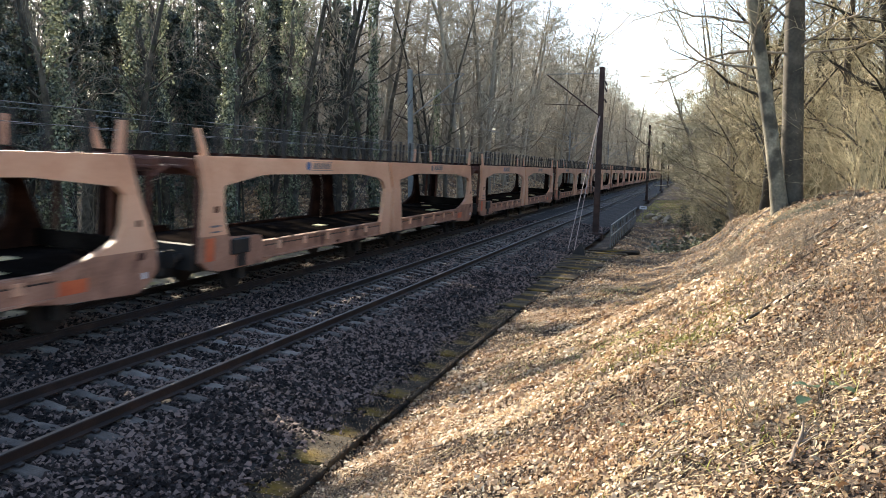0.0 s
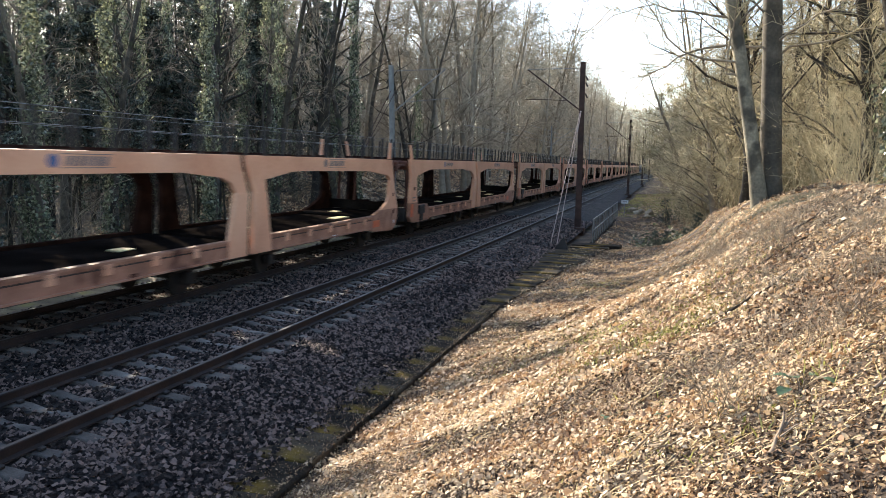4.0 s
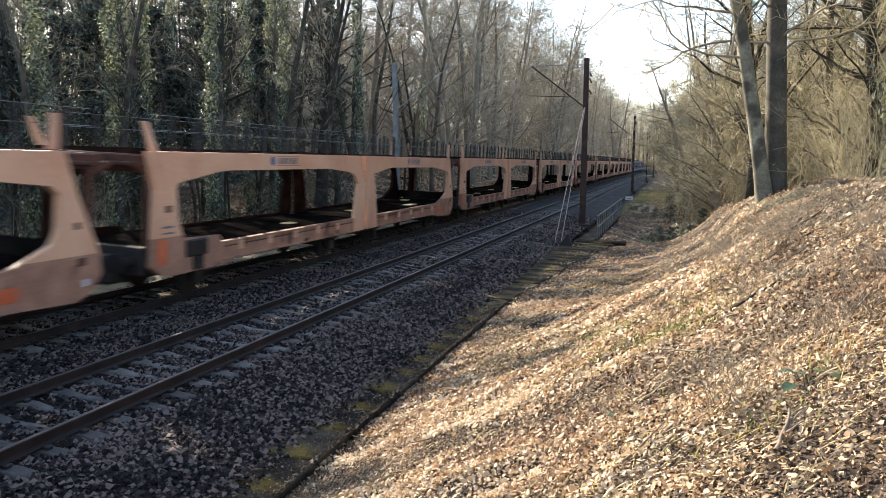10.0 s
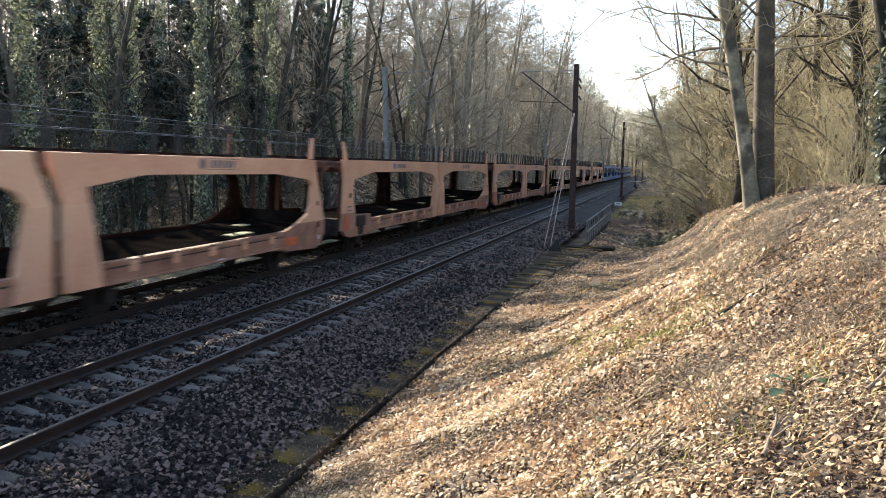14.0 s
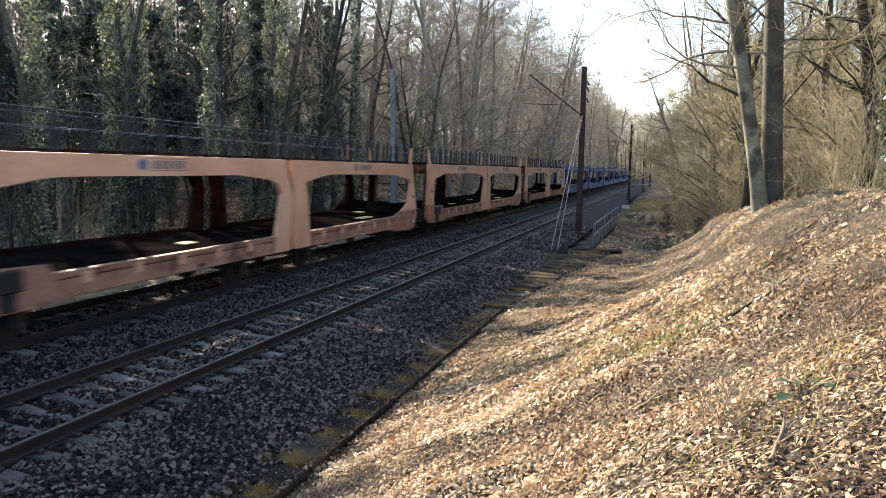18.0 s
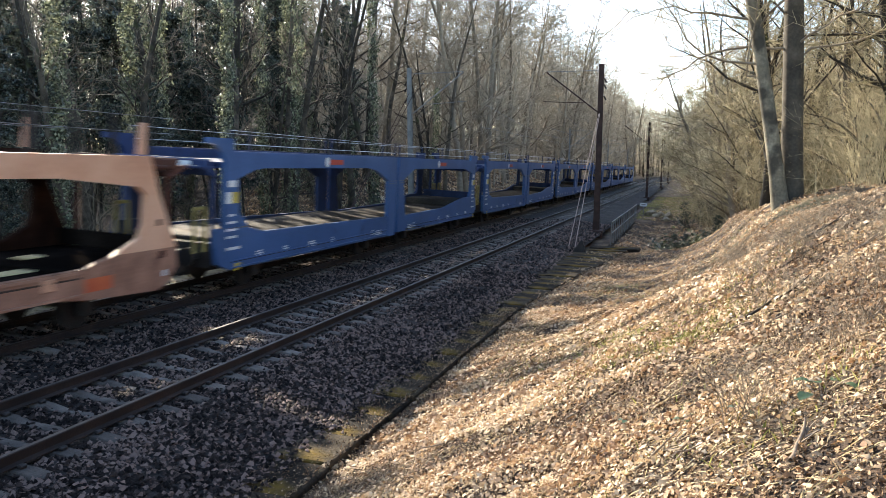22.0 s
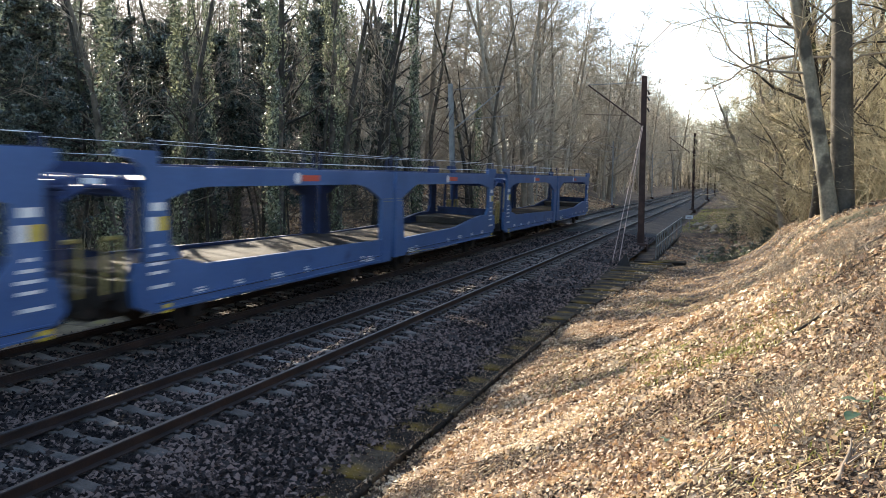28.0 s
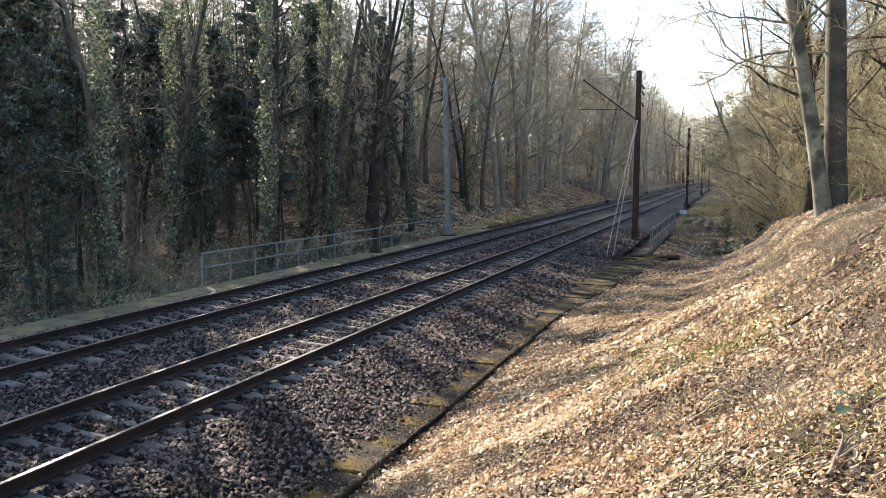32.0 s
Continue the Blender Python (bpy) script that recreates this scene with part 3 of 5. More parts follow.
stays("two grey stay cables from mast to anchor block", [(-8.25, 44.2, 7.6), (-8.05, 44.2, 7.4)], [(-8.0, 33.6, -0.1), (-7.9, 33.4, -0.1)], MAST, 0)
anchor_block(3.45, 34.6, -0.55, "dark wedge-shaped anchor block beside the near track")
anchor_block(-7.85, 33.2, -0.5, "dark wedge-shaped anchor block beside the far track")
for y in (103, 160, 218):
    mast("distant dark mast beside the near track", 3.1, y, -0.5, 9.7, -1, MAST, 0.0, 3.1)
    mast("distant grey mast beside the far track", -8.4, y + 9, -0.4, 9.3, 1, GREY_STEEL, 0.0, 3.2, width=0.2)
for x, za in ((NEAR_X, 5.6), (FAR_X, 5.65)):
    ob = thing("overhead_line", "thin overhead contact and carrier wires", "overhead wire", group="overhead lines")
    spans = [46.0, 103.0, 160.0, 218.0, 275.0]
    for a, b in zip(spans, spans[1:]):
        mid = [(x + 0.2 * math.cos(i), a + (b - a) * i / 8, za + 1.35 - 0.85 * (1 - (i / 4 - 1) ** 2)) for i in range(9)]
        line = Tubes()
        line.add(mid, [0.012] * 9, 4)
        part("carrier_wire", line.mesh("carrier_wire", WIRE), ob)
        part("contact_wire", rods_mesh("contact_wire", WIRE, [((x, a, za), (x, b, za), 0.011)], sides=4), ob)


# ---- the train ----
PITCH = 25.25
SIDE, WIDE = 1.4, 1.62  # the bodies stand a little over to the far side


def travelled(t):
    """Metres that the train has gone, by the clock."""
    return (((-1.8418e-05 * t + 5.3549e-04) * t + 0.061351) * t + 14.6269) * t - 14.347


def flip(outline, rear):
    """Outlines count from a unit's outer end; the rear unit is turned round."""
    return [((PITCH - 0.75 - u) if rear else (0.75 + u), z) for u, z in outline]


def frame_pieces(blue, rear):
    """Outlines of a side frame's plates, as (metres behind the coupling, height over the rail)."""
    if blue and not rear:
        return dict(
            sill=[(0.8, 0.85), (1.3, 0.66), (11.8, 0.62), (11.8, 1.36), (3.0, 1.5), (2.2, 1.66), (0.78, 1.7), (0.72, 1.26)],
            end_post=[(1.08, 1.7), (2.1, 1.7), (1.98, 1.88), (1.72, 2.06), (1.65, 2.9), (1.1, 2.9)],
            centre_post=[(11.8, 0.62), (12.5, 0.62), (12.5, 2.68), (11.72, 2.68)],
            beam=[(1.1, 2.9), (1.65, 2.9), (2.35, 3.1), (2.85, 3.16), (10.0, 3.17), (10.6, 3.08), (11.72, 2.68), (12.5, 2.68), (12.5, 3.57), (1.41, 3.57), (1.41, 3.87), (0.4, 3.87), (0.4, 3.74), (0.7, 3.7), (0.95, 3.55), (1.1, 3.3)])
    if blue:
        return dict(
            sill=[(13.72, 0.78), (19.6, 0.68), (23.2, 0.66), (24.2, 0.85), (24.42, 1.05), (24.3, 1.6), (24.0, 1.7), (22.3, 1.7), (21.3, 1.62), (18.9, 1.36), (13.58, 1.3)],
            end_post=[(23.32, 2.93), (23.98, 2.93), (24.0, 1.7), (23.05, 1.7), (23.34, 2.0)],
            centre_post=[(12.8, 0.7), (13.74, 0.7), (13.58, 1.3), (13.3, 2.68), (12.8, 2.68)],
            beam=[(12.8, 2.68), (13.3, 2.68), (14.3, 3.07), (14.65, 3.15), (22.05, 3.15), (23.32, 2.93), (23.98, 2.93), (23.98, 3.4), (24.25, 3.62), (24.25, 3.83), (23.05, 3.83), (23.05, 3.57), (12.8, 3.57)])
    if not rear:
        return dict(
            sill=[(0.8, 0.95), (1.1, 0.74), (1.6, 0.66), (3.6, 0.68), (4.1, 0.78), (11.75, 0.78), (11.75, 1.25), (3.5, 1.25), (3.4, 1.42), (2.0, 1.46), (1.9, 1.55), (0.86, 1.55)],
            end_post=[(0.86, 1.55), (1.9, 1.55), (1.74, 1.9), (1.66, 2.6), (0.93, 2.6)],
            centre_post=[(11.75, 0.78), (12.65, 0.78), (12.66, 2.45), (12.1, 2.45)],
            beam=[(0.93, 2.6), (1.66, 2.6), (1.74, 2.74), (3.3, 2.97), (3.8, 3.0), (9.8, 3.0), (11.4, 2.86), (11.85, 2.72), (12.1, 2.45), (12.66, 2.45), (12.3, 3.2), (12.24, 3.43), (0.68, 3.43)])
    return dict(
        sill=[(14.0, 0.78), (21.0, 0.78), (22.0, 0.66), (23.9, 0.56), (24.3, 0.75), (24.52, 1.0), (24.48, 1.45), (22.6, 1.45), (21.8, 1.27), (14.0, 1.25)],
        end_post=[(23.92, 2.6), (23.5, 2.6), (23.46, 2.0), (23.3, 1.72), (22.6, 1.45), (24.48, 1.45)],
        centre_post=[(13.0, 0.78), (14.0, 0.78), (13.62, 2.45), (12.98, 2.45)],
        beam=[(12.98, 2.45), (13.62, 2.45), (13.56, 2.78), (15.1, 2.98), (15.6, 3.0), (21.2, 2.97), (23.25, 2.78), (23.5, 2.6), (23.92, 2.6), (23.62, 3.4), (12.58, 3.43), (12.64, 3.2)])


def frame_mesh(blue, rear, name, far=False):
    bm = bmesh.new()
    proud = 0.025 if name == "centre_post" else 0.0
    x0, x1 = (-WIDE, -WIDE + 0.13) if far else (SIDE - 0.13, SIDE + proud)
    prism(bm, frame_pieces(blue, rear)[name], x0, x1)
    # The far frames' darker colours hold the shade inside the wagon.
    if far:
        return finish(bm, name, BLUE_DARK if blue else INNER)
    return finish(bm, name, BLUE if blue else (TAN_SILL if name == "sill" else TAN))


def flange_mesh(blue, rear):
    """The lips along the sill, with a row of stiffeners under the upper one."""
    bm = bmesh.new()
    if blue:
        lo, hi = (14.0, 24.0) if rear else (1.4, 11.7)
        box(bm, SIDE, SIDE + 0.035, lo, hi, 0.86, 0.89)
        box(bm, SIDE, SIDE + 0.05, lo, hi, 0.69, 0.72)
    else:
        lo, hi = (14.05, 21.7) if rear else (3.6, 11.7)
        box(bm, SIDE, SIDE + 0.035, lo, hi, 1.2, 1.25)
        box(bm, SIDE, SIDE + 0.05, lo, hi, 0.78, 0.82)
        for i in range(26):
            y = lo + 0.15 + (hi - lo - 0.3) * i / 25
            box(bm, SIDE, SIDE + 0.03, y - 0.02, y + 0.02, 1.12, 1.2)
    return finish(bm, "sill_flange", BLUE if blue else TAN_SILL)


def shade_line_mesh(blue, rear):
    """A dark strip that paints in the shade under the sill's upper lip."""
    lo, hi = ((14.0, 24.0) if rear else (1.4, 11.7)) if blue else ((14.05, 21.7) if rear else (3.6, 11.7))
    return box_mesh("seam", IRON, SIDE + 0.001, SIDE + 0.004, lo, hi, *((0.835, 0.858) if blue else (1.10, 1.135)))


def wheelset_mesh():
    bm = bmesh.new()
    for s in (-1, 1):
        bmesh.ops.create_cone(bm, cap_ends=True, segments=20, radius1=0.42, radius2=0.42, depth=0.13, matrix=Matrix.Translation((s * 0.75, 0, 0.42)) @ Euler((0, math.pi / 2, 0)).to_matrix().to_4x4())
        bmesh.ops.create_cone(bm, cap_ends=True, segments=20, radius1=0.45, radius2=0.45, depth=0.03, matrix=Matrix.Translation((s * 0.69, 0, 0.42)) @ Euler((0, math.pi / 2, 0)).to_matrix().to_4x4())
        box(bm, s * 1.0 - 0.12, s * 1.0 + 0.12, -0.16, 0.16, 0.28, 0.6, bevel=0.03)
        box(bm, s * 1.0 - 0.05, s * 1.0 + 0.05, -0.65, 0.65, 0.6, 0.68, bevel=0.02)
    rod(bm, (-1.0, 0, 0.42), (1.0, 0, 0.42), 0.08, sides=10)
    return finish(bm, "wheelset", IRON)


def buffer_mesh(sy):
    bm = bmesh.new()
    rod(bm, (0, 0, 1.05), (0, sy * 0.5, 1.05), 0.1, sides=12)
    rod(bm, (0, sy * 0.5, 1.05), (0, sy * 0.56, 1.05), 0.22, sides=14)
    return finish(bm, "buffer", IRON)


def deck_mesh(name, mat, y0, y1, z, under):
    """A deck plate with cross ribs below, one piece."""
    comb = [(y0, z), (y0, z - 0.05)]
    for i in range(13):
        y = y0 + 0.1 + (y1 - y0 - 0.2) * i / 12
        comb += [(y - 0.04, z - 0.05), (y - 0.04, z - under), (y + 0.04, z - under), (y + 0.04, z - 0.05)]
    comb += [(y1, z - 0.05), (y1, z)]
    bm = bmesh.new()
    prism(bm, comb, -WIDE + 0.13, SIDE - 0.13)
    return finish(bm, name, mat)


def side_x(s, inset):
    """The place across the wagon, a little inside its near or its far face."""
    return SIDE - inset if s > 0 else inset - WIDE


def build_wagon(blue):
    """A two-unit car carrier; y counts from the coupling in front of it."""
    paint, dark = (BLUE, BLUE_DARK) if blue else (TAN, TAN_RUST)
    label = "blue double-deck car carrier wagon, empty, with cable rails" if blue else "faded orange double-deck car carrier wagon, empty and rust-stained"
    w = thing("car_carrier_wagon", label, "railway wagon", group="train of car carrier wagons")
    near = {}
    for rear in (False, True):
        for name in ("sill", "end_post", "centre_post", "beam"):
            near[name, rear] = part(name, frame_mesh(blue, rear, name), w)
            part(name, frame_mesh(blue, rear, name, True), w, "inner side frame, coloured dark for grime and shade")
        part("seam", shade_line_mesh(blue, rear), near["sill", rear], "dark strip drawn as the lip's shade")
        part("sill_flange", flange_mesh(blue, rear), near["sill", rear])
        y0, y1 = sorted((flip([(0.2, 0)], rear)[0][0], flip([(11.6, 0)], rear)[0][0]))
        deck = (1.27 if rear else 1.35) if blue else 1.17
        part("lower_deck", deck_mesh("lower_deck", DECK if blue else DECK_SHADED, y0, y1, deck, 0.16), w, "dirty deck plate, its shade coloured in on orange wagons")
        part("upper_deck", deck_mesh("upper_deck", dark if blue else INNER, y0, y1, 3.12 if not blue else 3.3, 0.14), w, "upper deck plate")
        a, b = sorted((flip([(0.25, 0)], rear)[0][0], flip([(3.0, 0)], rear)[0][0]))
        bm = bmesh.new()
        box(bm, -WIDE + 0.14, SIDE - 0.14, a, b, deck + 0.004, deck + (0.3 if blue and rear else 0.1), bevel=0.03)
        part("raised_deck", finish(bm, "raised_deck", DECK if blue else DECK_SHADED), w, "raised dark deck over the wheels")
        part("underframe", box_mesh("underframe", IRON, -0.5, 0.5, y0, y1, 0.5, 0.84), w, "dark underframe")
        for u in (2.3, 9.9):
            part("wheelset", WHEELS, w, "dark steel wheelset", pose(0, flip([(u, 0)], rear)[0][0], 0))
        ye = flip([(0.1, 0)], rear)[0][0]
        for s in (-1, 1):
            part("buffer", BUFFERS[rear], w, "dark greasy buffer", pose(s * 0.87, ye, 0))
        part("headstock", box_mesh("headstock", IRON, -1.2, 1.2, ye - 0.1, ye + 0.1, 0.75, 1.35), w, "dark end beam")
        # bridge plates and struts at the upper coupling
        o = -1 if not rear else 1
        bm = bmesh.new()
        for s in (-0.95, 0.95):
            box(bm, s - 0.3, s + 0.3, min(ye, ye + o * 0.62), max(ye, ye + o * 0.62), 3.12, 3.2, bevel=0.02)
        for x in (-1.25, -0.5, 0.5, 1.25):
            rod(bm, (x, ye + 0.05 * o, 2.95), (x, ye + 0.6 * o, 3.2), 0.045)
        rod(bm, (-1.25, ye + 0.3 * o, 3.3), (1.25, ye + 0.3 * o, 3.3), 0.05)
        part("bridge_plate", finish(bm, "bridge_plate", dark), w, "upper bridge plate gear")
        if rear:
            part("end_board", box_mesh("end_board", dark if blue else DECK_SHADED, -WIDE + 0.14, SIDE - 0.14, 24.1, 24.18, 1.3, 1.92 if blue else 1.66, bevel=0.02), w, "dark board across the deck's end")
        part("header", box_mesh("header", dark, -WIDE + 0.14, SIDE - 0.14, *sorted((ye + 0.1 * o, ye + 0.34 * o)), 2.98, 3.36, bevel=0.04), w, "dark cross beam at the coupling")
        part("hose_box", box_mesh("hose_box", IRON, -0.5, 0.7, *sorted((ye + 0.1 * o, ye + 0.55 * o)), 0.55, 1.18, bevel=0.08), w, "black coupling gear and hoses")
        if blue:
            for k, x in enumerate((-0.6, 0.0, 0.6)):
                part("header_label", box_mesh("header_label", WHITE if k != 1 else BLUE, x - 0.22, x + 0.22, *sorted((ye + 0.345 * o, ye + 0.355 * o)), 3.1, 3.3), w, "pale plate on the cross beam")
        for s in (-1, 1):
            part("end_strut", rods_mesh("end_strut", dark, [((s * 1.2, ye, 1.3), (s * 1.2, ye + 0.02, 3.1), 0.06)]), w)
    part("pivot", box_mesh("pivot", IRON, -1.1, 1.1, PITCH / 2 - 0.5, PITCH / 2 + 0.5, 0.62, 0.98), w, "dark joint between the two units")
    if not blue:
        for y, rear, z in ((0.9, False, 0.62), (23.36, True, 0.64)):
            for s in (-1, 1):
                bm = bmesh.new()
                o = 1 if rear else -1
                prism(bm, [(y - 0.11, 3.43), (y + 0.11, 3.43), (y + 0.06 + (0.06 if rear else 0.3) * o, 3.43 + z), (y - 0.07 + (0.06 if rear else 0.3) * o, 3.43 + z)], *((SIDE - 0.08, SIDE) if s > 0 else (-WIDE, -WIDE + 0.08)))
                part("stake", finish(bm, "stake", paint), w)
        for i in range(23):
            for s in (-1, 1):
                part("rail_post", RAIL_POST, w, "thin dark rail post", pose(side_x(s, 0.07), 1.6 + i, 3.41, random.uniform(-2, 2), 0, 0))
        for z in (3.88, 4.2):
            for s in (-1, 1):
                part("cable_rail", rods_mesh("cable_rail", WIRE, [((side_x(s, 0.07), 0.8, z), (side_x(s, 0.07), 24.4, z), 0.007)], 4), w, "thin cable rail")
        # markings: unreadable lettering and small panels
        for u, rear in ((6.15, False), (6.15, True)):
            y = flip([(u, 0)], rear)[0][0]
            bm = bmesh.new()
            for i, l in enumerate((0.16, 0.16, 0.15, 0.17, 0.14)):
                prism(bm, [(y - 0.65 + 0.24 * i, 3.15), (y - 0.65 + 0.24 * i + l, 3.15), (y - 0.6 + 0.24 * i + l, 3.33), (y - 0.6 + 0.24 * i, 3.33)], SIDE + 0.001, SIDE + 0.005)
            box(bm, SIDE + 0.001, SIDE + 0.004, y - 0.75, y + 0.62, 3.36, 3.375)
            box(bm, SIDE + 0.001, SIDE + 0.004, y - 0.75, y + 0.62, 3.105, 3.12)
            part("lettering", finish(bm, "lettering", GREY_MARK), near["beam", rear], "grey unreadable lettering")
            bm = bmesh.new()
            rod(bm, (SIDE + 0.001, y - 0.95, 3.24), (SIDE + 0.005, y - 0.95, 3.24), 0.13, sides=14)
            part("roundel", finish(bm, "roundel", BLUE if not rear else GREY_MARK), near["beam", rear], "small faded roundel")
            # pale lashing brackets along the sill
            for u in (3.6, 5.1, 6.6, 8.1, 9.6):
                yb = flip([(u, 0)], rear)[0][0]
                part("bracket", box_mesh("bracket", TAN, SIDE + 0.002, SIDE + 0.05, yb - 0.1, yb + 0.1, 0.98, 1.2, bevel=0.01), near["sill", rear], "small pale bracket")
        y = 2.38
        part("panel_box", box_mesh("panel_box", IRON, SIDE, SIDE + 0.09, y - 0.4, y + 0.4, 1.03, 1.43, bevel=0.03), w, "dark equipment box")
        part("box_tank", box_mesh("box_tank", IRON, SIDE, SIDE + 0.05, y - 0.1, y + 0.3, 0.7, 1.03, bevel=0.02), w, "dark air tank")
        for u, rear, z0, z1, d, mat in ((0.62, False, 2.1, 2.25, 0.2, TAN_RUST), (0.6, False, 1.75, 1.8, 0.4, GREY_MARK), (0.62, False, 1.62, 1.66, 0.4, GREY_MARK), (0.4, False, 0.95, 1.5, 0.34, PATCH), (0.6, True, 1.95, 2.08, 0.14, TAN_RUST), (0.5, True, 1.25, 1.4, 0.2, TAN_RUST), (6.2, True, 0.75, 0.85, 0.3, WHITE), (0.4, True, 0.85, 0.98, 0.12, WHITE), (2.35, True, 0.82, 1.08, 0.7, PATCH), (7.4, False, 0.75, 0.9, 0.25, TAN_RUST)):
            y = flip([(u, 0)], rear)[0][0]
            part("marking", box_mesh("marking", mat, SIDE + 0.001, SIDE + 0.006, y - d / 2, y + d / 2, z0, z1), near["end_post" if u < 1 and z1 > 1.5 else "sill", rear])
        for x, y, l in ((0.35, 20.3, 1.3), (-0.4, 22.0, 0.5), (0.2, 9.0, 0.5), (-0.3, 15.2, 0.4)):
            part("loading_plate", box_mesh("loading_plate", PLATE, x - 0.16, x + 0.16, y, y + l, 1.274 if y > 21.4 else 1.174, 1.3 if y > 21.4 else 1.2), w, "pale yellow wheel chock plate")
    else:
        for z in (0.2, 0.52):
            for s in (-1, 1):
                part("cable_rail", rods_mesh("cable_rail", WHITE, [((side_x(s, 0.06), 1.3, 3.55 + z), (side_x(s, 0.06), 12.4, 3.52 + z), 0.006), ((side_x(s, 0.06), 12.8, 3.52 + z), (side_x(s, 0.06), 23.9, 3.55 + z), 0.008)], 4), w, "thin pale cable rail")
        for y in (1.35, 6.9, 12.4, 12.85, 18.3, 23.85):
            for s in (-1, 1):
                part("rail_post", BLUE_POST, w, "thin blue rail post", pose(side_x(s, 0.06), y, 3.5))
        for rear in (False, True):
            # red plate with a white roundel, ladder labels, yellow grab rails
            y = flip([(6.3, 0)], rear)[0][0]
            part("logo_plate", box_mesh("logo_plate", RED, SIDE + 0.001, SIDE + 0.006, y - 0.3, y + 0.62, 3.27, 3.43), near["beam", rear], "red emblem plate")
            bm = bmesh.new()
            rod(bm, (SIDE + 0.006, y - 0.5, 3.35), (SIDE + 0.01, y - 0.5, 3.35), 0.15, sides=14)
            part("roundel", finish(bm, "roundel", WHITE), near["beam", rear], "white roundel")
            b0, b1 = (12.81, 13.32) if rear else (11.74, 12.49)
            for z in (2.6, 2.68):
                part("post_band", box_mesh("post_band", GREY_STEEL, SIDE + 0.026, SIDE + 0.03, b0, b1, z, z + 0.022), near["centre_post", rear], "thin pale band")
            y = 23.66 if rear else 1.38
            for z0, z1, d, o, mat in ((2.7, 2.86, 0.36, 0, WHITE), (2.3, 2.58, 0.24, 0.14, YELLOW), (2.3, 2.58, 0.24, -0.14, WHITE), (1.98, 2.04, 0.25, 0, WHITE), (1.8, 1.86, 0.4, 0, WHITE), (1.62, 1.68, 0.5, 0, WHITE), (1.44, 1.5, 0.45, 0, WHITE), (1.15, 1.22, 0.6, 0.1, WHITE), (0.62, 0.8, 0.22, 0.3, YELLOW)):
                part("label_plate", box_mesh("label_plate", mat, SIDE + 0.001, SIDE + 0.006, y + o - d / 2, y + o + d / 2, z0, z1), near["end_post" if z1 > 1.7 else "sill", rear])
            for u, l, z in ((2.0, 0.4, 0.86), (3.4, 0.35, 0.85), (5.0, 0.5, 0.84), (6.4, 0.25, 0.84), (9.7, 0.3, 0.8), (10.2, 0.55, 0.76)):
                y = flip([(u, 0)], rear)[0][0]
                bm = bmesh.new()
                for i in range(3):
                    box(bm, SIDE + 0.001, SIDE + 0.006, y - l / 2, y + l / 2 - 0.06 * i, z + 0.06 * i, z + 0.035 + 0.06 * i)
                part("lettering", finish(bm, "lettering", WHITE), near["sill", rear], "white unreadable lettering")
            ye = flip([(-0.25, 0)], rear)[0][0]
            for s in (-1, 1):
                bm = bmesh.new()
                for dy in (-0.2, 0.2):
                    rod(bm, (s * 1.1, ye + dy, 1.15), (s * 1.1, ye + dy, 2.2), 0.045)
                rod(bm, (s * 1.1, ye - 0.2, 2.2), (s * 1.1, ye + 0.2, 2.2), 0.045)
                part("grab_rail", finish(bm, "grab_rail", DULL_YELLOW), w, "yellow grab rail")
    return w


WHEELS, BUFFERS = wheelset_mesh(), {False: buffer_mesh(-1), True: buffer_mesh(1)}
RAIL_POST, BLUE_POST = box_mesh("rail_post", IRON, -0.025, 0.025, -0.045, 0.045, 0, 0.8), rods_mesh("rail_post", BLUE_DARK, [((0, 0, 0), (0, 0, 0.6), 0.022)])


def train_pose(k, t):
    return pose(FAR_X, PITCH * k - travelled(t), FAR_Z, 0, math.degrees(-CANT), 0)


wagons = []
orange, blue_wagon = build_wagon(False), build_wagon(True)
for k in range(-2, 20):
    first = orange if k < 14 else blue_wagon
    if k in (-2, 14):
        first.matrix_basis = train_pose(k, 0)
        wagons.append((k, first))
    else:
        wagons.append((k, copy_thing(first, train_pose(k, 0))))


# ---- trees ----
def wander(rng, p, d, length, n, bend, lift):
    """A crooked line of n + 1 points from p towards d."""
    pts, d = [np.array(p, float)], np.array(d, float)
    for _ in range(n):
        d = d + rng.normal(0, bend, 3) + np.array([0, 0, lift])
        d /= np.linalg.norm(d)
        pts.append(pts[-1] + d * length / n)
    return np.array(pts)


def along(pts, t):
    i = min(int(t * (len(pts) - 1)), len(pts) - 2)
    f = t * (len(pts) - 1) - i
    return pts[i] * (1 - f) + pts[i + 1] * f, pts[i + 1] - pts[i]


def side_way(rng, d, angle):
    d = d / np.linalg.norm(d)
    r = rng.normal(0, 1, 3)
    r -= d * (r @ d)
    r /= np.linalg.norm(r)
    return d * math.cos(angle) + r * math.sin(angle)


